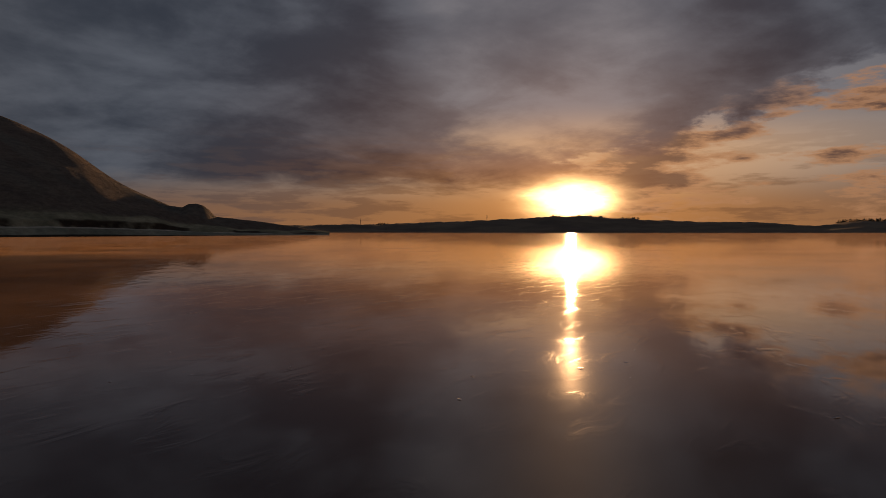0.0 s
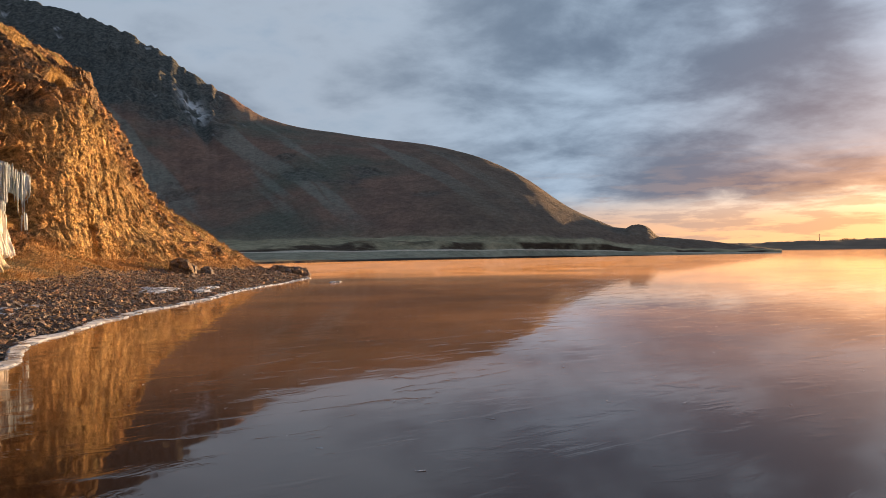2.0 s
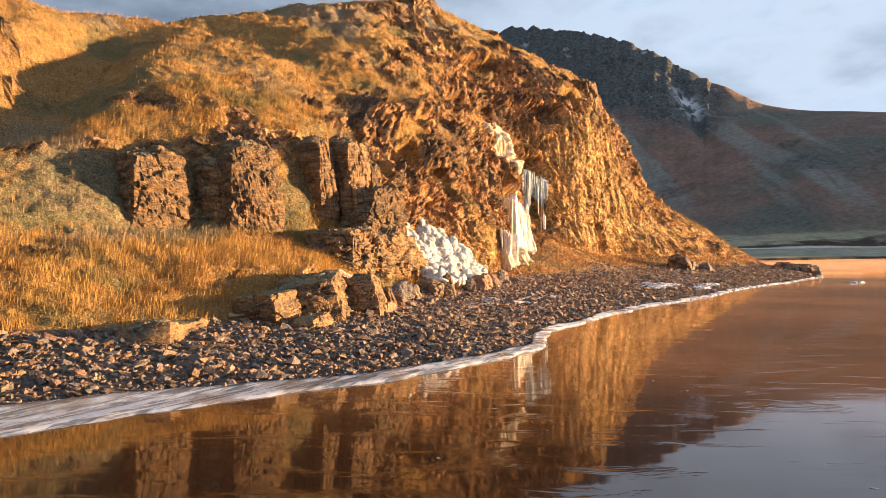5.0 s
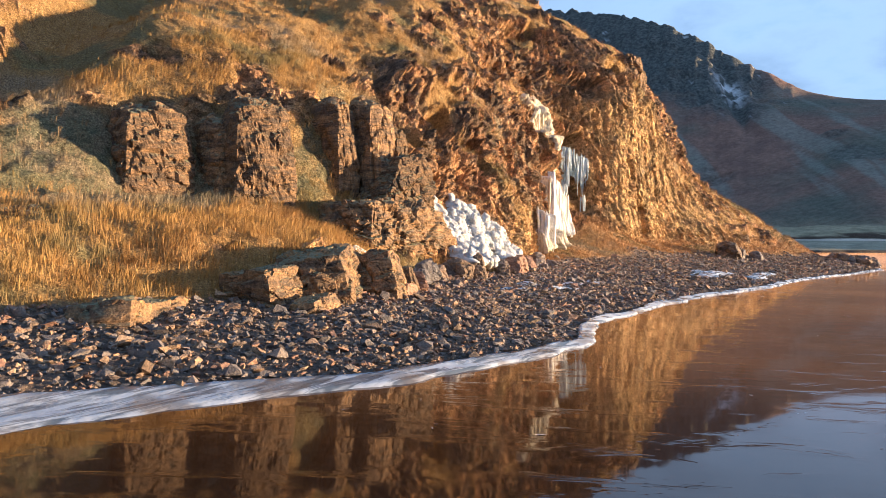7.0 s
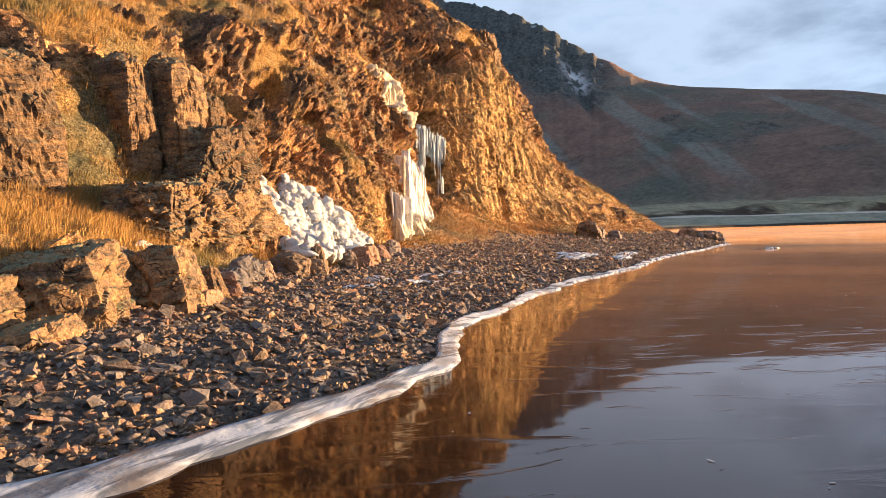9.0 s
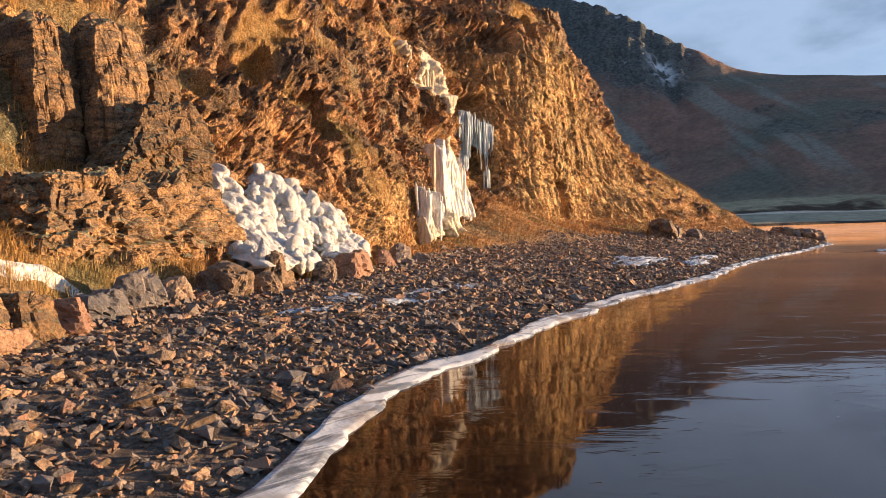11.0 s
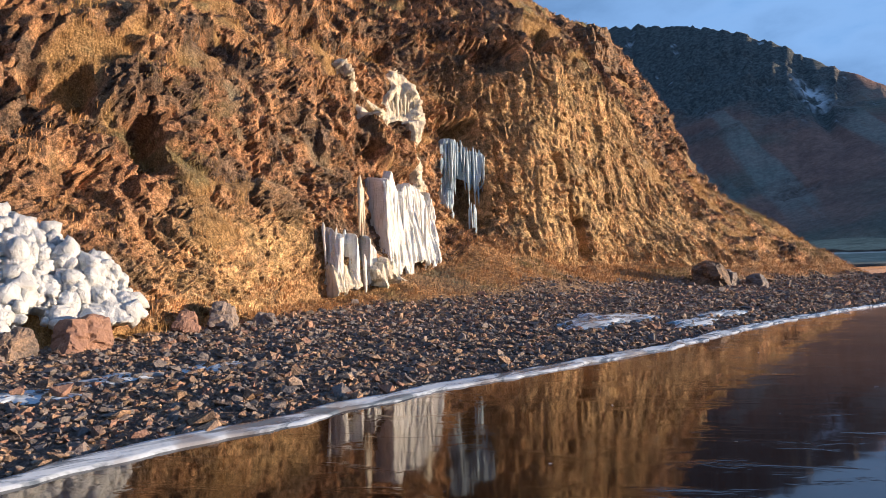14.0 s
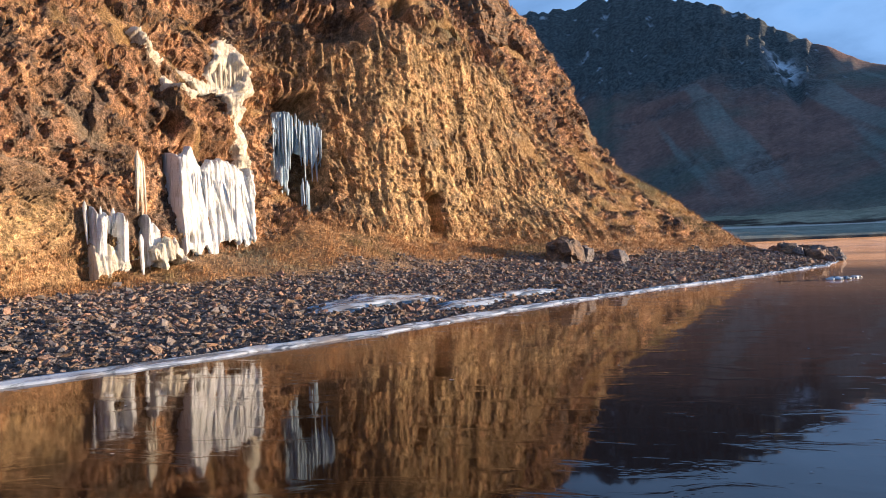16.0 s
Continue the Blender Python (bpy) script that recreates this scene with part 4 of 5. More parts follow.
def crag_mesh(name, size, seed, layered=True, taper=0.8, lean=(0.0, 0.0), rough=0.12, n=34, cut=0.0, worn=0.28):
    """A jointed block of bedrock: a box worn at its edges, stepped along layers and joints. Its base lies at z = 0."""
    sx, sy, sz = size
    grid = np.linspace(-1, 1, n)
    a, b = np.meshgrid(grid, grid, indexing="ij")
    verts, faces = [], []
    for axis in range(3):
        for side in (-1, 1):
            c = np.full(a.shape, float(side))
            v = [None] * 3
            v[axis], v[(axis + 1) % 3], v[(axis + 2) % 3] = c, a, b
            f = grid_faces(n, n) + len(verts) * n * n
            faces.append(f if side > 0 else f[:, ::-1])
            verts.append(np.stack(v, -1).reshape(-1, 3))
    p = np.concatenate(verts)
    length = np.linalg.norm(p, axis=1, keepdims=True)
    away = p / length
    p = (1 - worn) * p + worn * away * 1.25
    q = p * np.array(size) / 2
    k = (0.9, 0.9, 1.5) if layered else (1.1, 1.1, 0.6)
    l1, e1 = blocks(q[:, 0] * 1.3 * k[0] + seed, q[:, 1] * 1.3 * k[1], q[:, 2] * 1.3 * k[2], seed)
    l3, _ = blocks(q[:, 0] * 7.0 * k[0], q[:, 1] * 7.0 * k[1] + seed, q[:, 2] * 7.0 * k[2], seed + 9)
    l2, _ = blocks(q[:, 0] * 3.2 * k[0], q[:, 1] * 3.2 * k[1] + seed, q[:, 2] * 3.2 * k[2], seed + 7)
    soft = fbm(q[:, 0] + seed, q[:, 1], q[:, 2], 3, seed) - 0.5
    push = rough * ((l1 - 0.5) * 1.6 + (l2 - 0.5) * 0.8 + (l3 - 0.5) * 0.35 - 0.5 * (1 - smooth(e1, 0, 0.12)) + soft * 2.0)
    q = q + away * push[:, None]
    h = (q[:, 2] + sz / 2) / sz
    shrink = 1 - (1 - taper) * np.clip(h, 0, 1)
    q[:, 0] = q[:, 0] * shrink + lean[0] * h
    q[:, 1] = q[:, 1] * shrink + lean[1] * h
    q[:, 2] = q[:, 2] + sz / 2 - cut * sz * np.clip(q[:, 0] / sx + 0.5, 0, 1) * np.clip(h, 0, 1)
    me = mesh_from(name, q, np.concatenate(faces), M_SLAB, flat=True)
    bm = bmesh.new()
    bm.from_mesh(me)
    bmesh.ops.remove_doubles(bm, verts=bm.verts, dist=0.004)
    bmesh.ops.recalc_face_normals(bm, faces=bm.faces)
    bm.to_mesh(me)
    bm.free()
    return me


SHORE_TURN = math.degrees(math.atan2(ALONG[1], ALONG[0]))   # x of a thing along the shore


def outcrop(name, u, w, z, size, seed, label, turn=0.0, tilt=(0.0, 0.0), **more):
    ob = new(name, crag_mesh(name, size, seed, **more))
    p = at(u, w, z)
    ob.matrix_world = pose(p.x, p.y, p.z, tilt[0], tilt[1], SHORE_TURN + turn)
    return tagged(ob, label, "rock", "rock outcrops")


PILLAR = "upright pillar of layered brown basalt rising from grass"
outcrop("rock_pillar", 10.9, -14.3, 2.3, (2.0, 2.1, 2.5), 101, PILLAR, turn=-8, taper=0.74, worn=0.5, rough=0.12)
outcrop("rock_pillar", 13.2, -13.1, 1.7, (2.0, 2.4, 3.5), 102, PILLAR, turn=-16, taper=0.74, lean=(0.1, 0.1), worn=0.5, rough=0.12)
outcrop("rock_pillar", 12.5, -13.7, 2.0, (1.1, 1.6, 2.7), 103, PILLAR, turn=10, taper=0.74, worn=0.5, rough=0.12)
outcrop("rock_pillar", 15.8, -12.9, 1.9, (1.0, 1.7, 3.75), 104, PILLAR, turn=6, taper=0.88, layered=False, worn=0.5, rough=0.12)
outcrop("rock_pillar", 16.95, -12.5, 2.0, (1.15, 1.8, 3.75), 105, PILLAR, turn=-6, taper=0.84, layered=False, worn=0.5, rough=0.12)
outcrop("rock_pillar", 17.9, -12.6, 2.2, (1.2, 1.8, 2.9), 106, PILLAR, turn=12, taper=0.78, worn=0.5, rough=0.12)
outcrop("rock_slab", 16.0, -10.8, 0.6, (4.2, 2.3, 2.0), 107, "broad layered brown rock slab at the cliff foot", turn=4, taper=0.86, n=64, rough=0.2, worn=0.36)
outcrop("rock_slab", 17.0, -11.4, 2.2, (2.4, 1.8, 1.85), 108, "wedge of cracked layered rock on a lower slab", turn=-6, taper=0.5, lean=(0.4, 0.0), n=48, rough=0.16, worn=0.36)
GOLD = "tilted slab of golden layered rock on the beach"
outcrop("rock_slab", 9.0, -7.1, 0.15, (1.1, 1.1, 1.0), 109, GOLD, turn=16, tilt=(-4, -5), taper=0.94, n=36, rough=0.09, worn=0.328)
outcrop("rock_slab", 10.5, -7.3, 0.15, (2.2, 1.6, 1.25), 111, GOLD, turn=38, tilt=(-10, -6), taper=0.84, n=44, rough=0.09, worn=0.30)
outcrop("rock_slab", 11.7, -6.95, 0.15, (1.5, 1.2, 1.2), 114, GOLD, turn=30, tilt=(-10, 6), taper=0.70, n=36, rough=0.09, worn=0.32)
outcrop("rock_slab", 9.3, -6.2, 0.2, (1.0, 0.6, 0.45), 118, GOLD, turn=22, tilt=(-8, -6), taper=0.85, n=28, rough=0.07, worn=0.30)
outcrop("rock_slab", 12.6, -7.2, 0.2, (0.9, 0.9, 0.85), 112, "upended block of cracked brown rock", turn=30, tilt=(-10, 10), taper=0.7, n=28, rough=0.09, worn=0.32)
outcrop("rock_slab", 6.9, -7.3, 0.2, (2.6, 1.0, 0.5), 110, "low flat rock slab half buried in gravel", turn=34, tilt=(-3, 2), taper=0.9, n=36, rough=0.06, worn=0.2)
outcrop("rock_slab", 6.9, -11.2, 1.3, (1.4, 1.0, 0.75), 113, "grey lichened rock showing through dry grass", turn=0, taper=0.7)
outcrop("rock_knob", 51.9, -19.4, 12.9, (2.6, 2.3, 2.7), 121, "dark rocky tower on the cliff edge", taper=0.8, layered=False, rough=0.2, worn=0.35)
outcrop("rock_knob", 54.6, -21.4, 13.6, (2.8, 2.4, 2.6), 122, "dark rocky tower on the cliff edge", taper=0.8, layered=False, rough=0.2, worn=0.35)
outcrop("rock_knob", 61.4, -25.6, 17.2, (2.4, 2.0, 2.4), 115, "dark rocky knob on the cliff edge", taper=0.6, layered=False)
outcrop("rock_knob", 36.0, -24.0, 16.6, (3.2, 2.4, 2.4), 116, "rocky knob on the grassy crest", taper=0.7, layered=False, rough=0.25)


def boulder(u, w, size, seed, label="angular brown boulder resting on beach stones"):
    r = random.Random(seed)
    me = crag_mesh("boulder", (1.0, r.uniform(0.7, 0.95), r.uniform(0.55, 0.8)), seed, taper=r.uniform(0.6, 0.85), lean=(r.uniform(-0.1, 0.1), 0.0), rough=0.10, n=13, worn=r.uniform(0.3, 0.55))
    me.materials[0] = M_STONE
    ob = new("boulder", me)
    p = at(u, w, floor_z(u, w) - 0.12 * size)
    ob.matrix_world = pose(p.x, p.y, p.z, r.uniform(-15, 15), r.uniform(-15, 15), r.uniform(0, 360)) @ Matrix.Diagonal((size, size, size, 1))
    return tagged(ob, label, "boulder", "boulders on the beach")


BOULDER_AT = [(16.7, -8.9, 0.85), (18.1, -9.2, 1.05), (15.6, -8.6, 0.6), (14.8, -8.3, 0.7), (14.0, -8.0, 0.6), (17.4, -8.6, 0.5),
              (19.4, -9.2, 0.7), (20.4, -9.3, 0.8), (12.6, -7.6, 0.75), (12.2, -6.9, 0.55), (13.2, -7.4, 0.6), (22.6, -10.2, 0.6),
              (23.3, -10.2, 0.7), (24.4, -10.3, 0.55), (45.4, -9.9, 1.7), (46.2, -9.6, 0.9), (48.0, -9.0, 0.8)]
for n, (u, w, size) in enumerate(BOULDER_AT):
    boulder(u, w, size, 200 + n)
rng = np.random.default_rng(7)
for n in range(64):      # dark rocks at the cape's tip
    u = rng.uniform(61, 68.5)
    w = shore(u) - rng.uniform(0.1, 2.8)
    boulder(u, w, rng.uniform(0.35, 1.15), 300 + n, "dark wet rock at the tip of the cape")


# ---- beach stones ----
def rim_width(u):
    return 0.12 + 0.29 * fbm(u * 0.35, u * 0, u * 0, 3, 120) + np.interp(u, [2, 6, 8, 12, 14, 30], [0.45, 0.17, 0.02, 0.0, -0.03, -0.05])


STONES = [hull_mesh("stone", 400 + n, 9, (1, rng.uniform(0.6, 0.95), rng.uniform(0.45, 0.8))) for n in range(18)]
beach_weight = (GW < shore(GU) + 0.22 - rim_width(GU)) * smooth(GBEACH, 0.2, 0.7) * (GS > 1.03) * (GU > -6) * (GU < 68)
place, su, sw = scatter(54000, beach_weight * np.interp(GU, [-6, 4, 22, 34, 68], [0.7, 1.2, 1.2, 0.7, 0.4]), rng)
size = np.clip(np.exp(rng.normal(-2.55, 0.50, len(place))), 0.04, 0.36) * np.interp(su, [4, 14, 30, 45], [1.0, 0.95, 1.0, 1.2])
turns = rng.random((len(place), 3)) * np.array([0.9, 0.9, 6.28]) - np.array([0.45, 0.45, 0])
kind = rng.integers(0, len(STONES), len(place))
shown = np.where((su > 6) & (su < 26) & (sw > -7.5))[0]
near = set(shown[np.argsort(-size[shown])[:300]].tolist())


def joined_copies(name, meshes, place, size, turns, kind, skip, mat):
    """All the copies in one mesh."""
    all_v, all_f, start = [], [], 0
    c, s = np.cos(turns), np.sin(turns)
    for k, me in enumerate(meshes):
        v = np.empty(len(me.vertices) * 3, np.float32)
        me.vertices.foreach_get("co", v)
        v = v.reshape(-1, 3)
        f = np.array([tuple(p.vertices) for p in me.polygons])
        idx = np.array([i for i in np.where(kind == k)[0] if i not in skip], int)
        if not len(idx):
            continue
        p = np.repeat(v[None], len(idx), 0) * size[idx][:, None, None]
        for ax, (i, j) in enumerate(((1, 2), (2, 0), (0, 1))):
            ca, sa = c[idx, ax][:, None], s[idx, ax][:, None]
            pi, pj = p[..., i] * ca - p[..., j] * sa, p[..., i] * sa + p[..., j] * ca
            p[..., i], p[..., j] = pi, pj
        p += place[idx][:, None]
        all_v.append(p.reshape(-1, 3))
        all_f.append((f[None] + (np.arange(len(idx)) * len(v))[:, None, None] + start).reshape(-1, f.shape[1]))
        start += len(idx) * len(v)
    return mesh_from(name, np.concatenate(all_v), np.concatenate(all_f), mat, flat=True)


place[:, 2] += size * 0.10
tagged(new("beach_stones", joined_copies("beach_stones", STONES, place, size, turns, kind, near, M_STONE)),
       "grey-brown angular stones covering the shore", "stones", kind="stuff")


# ---- ice on the shore ----
def build_rim():
    """The white band of ice between stones and lake."""
    us = np.arange(-20, 69, 0.12)
    wide = rim_width(us)
    wob = (fbm(us * 1.1, us * 0, us * 0, 4, 121) - 0.5) * 0.35
    fray = (fbm(us * 3.5, us * 0, us * 0, 3, 122) - 0.5) * 0.16
    t = np.linspace(0, 1, 9)
    U, T = np.meshgrid(us, t, indexing="ij")
    lo = shore(us) + 0.12 + wob + fray + np.interp(us, [1, 4, 6, 8, 11, 14], [0.75, 0.6, 0.38, 0.16, 0.03, 0.0])
    hi = shore(us) + 0.10 - wide + wob * 0.6
    W = lo[:, None] * (1 - T) + hi[:, None] * T
    Z = 0.016 + 0.020 * T + 0.016 * fbm(U * 1.2, W * 2.5, T * 0, 4, 123) * np.sin(T * math.pi) ** 0.5
    p = profile_at(us)
    rise = (p[:, 2, 0] / (p[:, 1, 1] - p[:, 2, 1]))[:, None]
    Z = Z + np.maximum(shore(us)[:, None] - W, 0) * rise + 0.03 * T
    Z = np.where(T == 0, -0.03, Z)
    Z[:, -1] -= 0.08
    x, y = world_xy(U, W)
    me = mesh_from("shore_ice", np.stack([x, y, Z], -1).reshape(-1, 3), grid_faces(*U.shape), M_RIM)
    tagged(new("shore_ice", me), "uneven white ice rim frozen along the waterline", "ice", kind="structure")


build_rim()


def ice_sheet(u, w, along, across, seed, lift=0.10):
    """A thin frozen sheet lying over the stones."""
    rings, spokes = 7, 40
    verts, faces = [], []
    for i in range(rings + 1):
        for j in range(spokes):
            a = 2 * math.pi * j / spokes
            edge = 0.7 + 0.6 * noise.noise((math.cos(a) * 1.7 + seed, math.sin(a) * 1.7, seed * 0.3))
            r = i / rings
            pu, pw = u + along * r * edge * math.cos(a), w + across * r * edge * math.sin(a)
            verts.append((*world_xy(pu, pw), floor_z(pu, pw) + lift * (1 - r ** 4) - 0.01))
    for i in range(rings):
        for j in range(spokes):
            faces.append((i * spokes + j, (i + 1) * spokes + j, (i + 1) * spokes + (j + 1) % spokes, i * spokes + (j + 1) % spokes))
    ob = new("ice_sheet", mesh_from("ice_sheet", verts, faces, M_RIM))
    return tagged(ob, "thin white ice sheet frozen over beach stones", "ice", "ice sheets")


ice_sheet(32.3, -7.0, 3.0, 0.9, 1, 0.12)
ice_sheet(34.5, -5.6, 2.4, 0.5, 2, 0.10)
ice_sheet(18.2, -7.6, 0.9, 0.4, 3, 0.05)
ice_sheet(20.2, -7.2, 0.9, 0.35, 4, 0.05)
ice_sheet(18.9, -6.9, 1.4, 0.45, 6, 0.045)
ice_sheet(21.8, -7.3, 1.1, 0.35, 7, 0.045)
ice_sheet(16.8, -7.0, 0.9, 0.3, 8, 0.045)
ice_sheet(37.2, -6.0, 2.4, 0.45, 9, 0.10)


# ---- frozen falls ----
def icicle_mesh(length, radius, seed, flare=0.0):
    """A hanging or standing column of ice, top at z = 0, rippled and tapered to its tip."""
    r = random.Random(seed)
    sides, rings = 9, max(6, int(length / 0.12))
    verts, faces = [], []
    sway = (r.uniform(-0.06, 0.06), r.uniform(-0.04, 0.04))
    for i in range(rings + 1):
        t = i / rings
        girth = radius * ((1 - t) ** 0.45 if flare == 0 else (0.75 + flare * t * t))
        girth *= 1 + 0.25 * noise.noise((seed * 3.1, t * length * 3.0, 0))
        girth = max(girth * min(1.0, 0.25 + 6.0 * t), 0.006)
        for j in range(sides):
            a = 2 * math.pi * j / sides
            g = girth * (1 + 0.3 * noise.noise((math.cos(a) * 1.5 + seed, math.sin(a) * 1.5, t * length * 2.0)))
            verts.append((g * math.cos(a) + sway[0] * t, g * math.sin(a) + sway[1] * t, -length * t))
    for i in range(rings):
        for j in range(sides):
            faces.append((i * sides + j, i * sides + (j + 1) % sides, (i + 1) * sides + (j + 1) % sides, (i + 1) * sides + j))
    me = mesh_from("icicle", verts, faces, M_ICE)
    me.flip_normals()
    return me


def lump_mesh(name, centres, seed, mat, level=2):
    """Frozen lumps grown together: many knobbly balls in one mesh."""
    v_all, f_all, start = [], [], 0
    bm = bmesh.new()
    bmesh.ops.create_icosphere(bm, subdivisions=level, radius=1.0)
    base = np.array([tuple(v.co) for v in bm.verts])
    tri = np.array([tuple(v.index for v in f.verts) for f in bm.faces])
    bm.free()
    for n, (x, y, z, rx, rz) in enumerate(centres):
        d = 1 + 0.85 * (fbm(base[:, 0] * 1.9 + n * 3.7, base[:, 1] * 1.9 + seed, base[:, 2] * 1.9, 4, seed, 0.6) - 0.5) * 2
        v_all.append(base * d[:, None] * np.array((rx, rx, rz)) + np.array((x, y, z)))
        f_all.append(tri + start)
        start += len(base)
    return mesh_from(name, np.concatenate(v_all), np.concatenate(f_all), mat)


def sheet_on_face(u0, u1, top, bottom, step, reach=0.4):
    """A grid on the cliff between two heights: u, z, how far out, and how near its border, 0 to 1."""
    cols, rows = max(6, int((u1 - u0) / step)), max(6, int((top(0.5) - bottom(0.5)) / step))
    f, t = np.meshgrid(np.linspace(0, 1, cols + 1), np.linspace(0, 1, rows + 1), indexing="ij")
    hi = np.array([top(v) for v in f[:, 0]])[:, None]
    lo = np.array([bottom(v) for v in f[:, 0]])[:, None]
    u, z = u0 + (u1 - u0) * f, hi + (lo - hi) * t
    w = np.empty(u.shape)
    for i in range(cols + 1):
        for j in range(rows + 1):
            w[i, j] = face_out(u[i, j], max(z[i, j], 0.8), 0.30, 86)
    w = np.minimum(w, w[:, :1] + reach)
    for _ in range(3):
        w[1:-1, 1:-1] = 0.2 * (w[1:-1, 1:-1] + w[:-2, 1:-1] + w[2:, 1:-1] + w[1:-1, :-2] + w[1:-1, 2:])
    rim = np.minimum(np.minimum(f, 1 - f) * (u1 - u0), np.minimum(t, 1 - t) * (hi - lo))
    return u, z, w, rim


def sheet_mesh(name, u, w, z, origin, mat):
    x, y = world_xy(u, w)
    pts = np.stack([x, y, z], -1).reshape(-1, 3) - np.array(origin)
    return mesh_from(name, pts, grid_faces(*u.shape), mat)


def fall_mesh(u0, u1, w0, w1, top, bottom, seed, origin, mat, flare=0.0, comb=0.25, back=0.9, deep=0.0, ragged=0.0):
    """A hanging curtain of ice: upright, fluted, fringed below, its edges turned back to the rock."""
    cols, rows = int((u1 - u0) / 0.028), int((top(0.5) - bottom(0.5)) / 0.05)
    f, t = np.meshgrid(np.linspace(0, 1, cols + 1), np.linspace(0, 1, rows + 1), indexing="ij")
    across = f[:, 0] * (u1 - u0)
    teeth = fbm(across * 5.0, across * 0, across * 0 + seed, 3, seed)
    hi = np.array([top(v) for v in f[:, 0]])[:, None] + 0.2 - 0.75 * fbm(across * 4.5, across * 0, across * 0, 4, seed + 1, 0.65)[:, None]
    lo = np.array([bottom(v) for v in f[:, 0]])[:, None] + comb * np.clip(teeth * 2.2 - 0.5, 0, 1)[:, None]
    z = hi + (lo - hi) * t
    u = u0 + across[:, None] + (fbm(z * 0.6, f * 3, z * 0, 3, seed + 2) - 0.5) * 0.12 + 0.7 * deep * f * (1 - t)
    drift = u + (fbm(u * 0.9, z * 0.4, u * 0, 3, seed + 4) - 0.5) * 0.4
    flute = 0.10 * knobs(drift * 2.6, z * 0.22, seed + 5) + 0.17 * knobs(drift * 6.0, z * 0.3, seed + 6) + 0.08 * knobs(drift * 13.0, z * 0.7, seed + 7)
    w = w0 + (w1 - w0) * f + flute - 0.12 + flare * t * t - deep * f * (1 - t) ** 1.2
    w = w - 1.2 * smooth(fbm(u * 2.2, z * 0.9, u * 0, 4, seed + 9), 1.02 - ragged, 1.06 - ragged)
    side = np.minimum(f, 1 - f) * (u1 - u0)
    ends = np.minimum(t * (hi - lo), (1 - t) * (hi - lo) + 0.04)
    w = w - back * (1 - np.sqrt(np.clip(side / 0.10, 0, 1))) - 0.4 * back * (1 - np.sqrt(np.clip(ends / 0.07, 0, 1)))
    return sheet_mesh("ice_curtain", u, w, z, origin, mat)


def run_depth(pu, pz, line):
    """How far inside a drawn-out run of ice the points lie, in metres; below 0 outside."""
    best = np.full(pu.shape, -9.0)
    for (ua, za, ra), (ub, zb, rb) in zip(line[:-1], line[1:]):
        du, dz = ub - ua, zb - za
        t = np.clip(((pu - ua) * du + (pz - za) * dz) / (du * du + dz * dz + 1e-9), 0, 1)
        best = np.maximum(best, ra + (rb - ra) * t - np.hypot(pu - ua - du * t, pz - za - dz * t))
    return best


def crust_mesh(lines, seed, origin, mat, thick=0.10, ragged=0.5):
    """Ice clinging to the finished cliff along drawn-out runs, thin and broken at its borders."""
    us = [p[0] for line in lines for p in line]
    cols = np.where((GU[:, 200] > min(us) - 1.2) & (GU[:, 200] < max(us) + 1.2))[0]
    rows = np.where((GS[0] > 2.6) & (GS[0] < 8.6))[0]
    pick = np.ix_(cols, rows)
    u, w, z = GU[pick], GW[pick].copy(), GZ[pick]
    inside = np.max([run_depth(u, z, line) for line in lines], 0)
    inside = inside + (fbm(u * 3.0, w * 1.0, z * 2.0, 4, seed, 0.6) - 0.5) * ragged
    soft = w.copy()
    for _ in range(14):
        soft[1:-1, 1:-1] = 0.2 * (soft[1:-1, 1:-1] + soft[:-2, 1:-1] + soft[2:, 1:-1] + soft[1:-1, :-2] + soft[1:-1, 2:])
    flute = knobs(u * 6.0, z * 0.8, seed + 1) * 0.09 + knobs(u * 13.0, z * 2.0, seed + 2) * 0.05
    w = np.maximum(w, soft) + np.where(inside > 0, (thick + flute) * smooth(inside, 0, 0.12) + 0.02, -0.08)
    faces = grid_faces(*u.shape)
    faces = faces[(inside.ravel()[faces] > -0.02).any(1)]
    used, back = np.unique(faces, return_inverse=True)
    x, y = world_xy(u, w)
    pts = np.stack([x, y, z], -1).reshape(-1, 3)[used] - np.array(origin)
    return mesh_from("ice_crust", pts, back.reshape(-1, 4), mat)


def hanging_ice(label, u, w, z):
    thing = new("frozen_waterfall")
    thing.location = at(u, w, z)
    return tagged(thing, label, "ice", "frozen waterfalls"), thing.location.copy()


def hang_icicles(thing, origin, count, u0, u1, w0, w1, top, least, most, radius, seed, mat):
    r = random.Random(seed)
    for n in range(count):
        f = (n + r.uniform(0.1, 0.9)) / count
        me = icicle_mesh(r.uniform(least, most), radius * r.uniform(0.45, 1.3), seed * 50 + n, flare=0.0)
        me.materials[0] = mat
        ob = part("icicle", me, thing)
        ob.location = at(u0 + (u1 - u0) * f, w0 + (w1 - w0) * f + r.uniform(-0.08, 0.10), top(f) - r.uniform(0.0, 0.35)) - origin


def front(u, z):
    return face_out(u, z, 0.35, 90) + 0.10


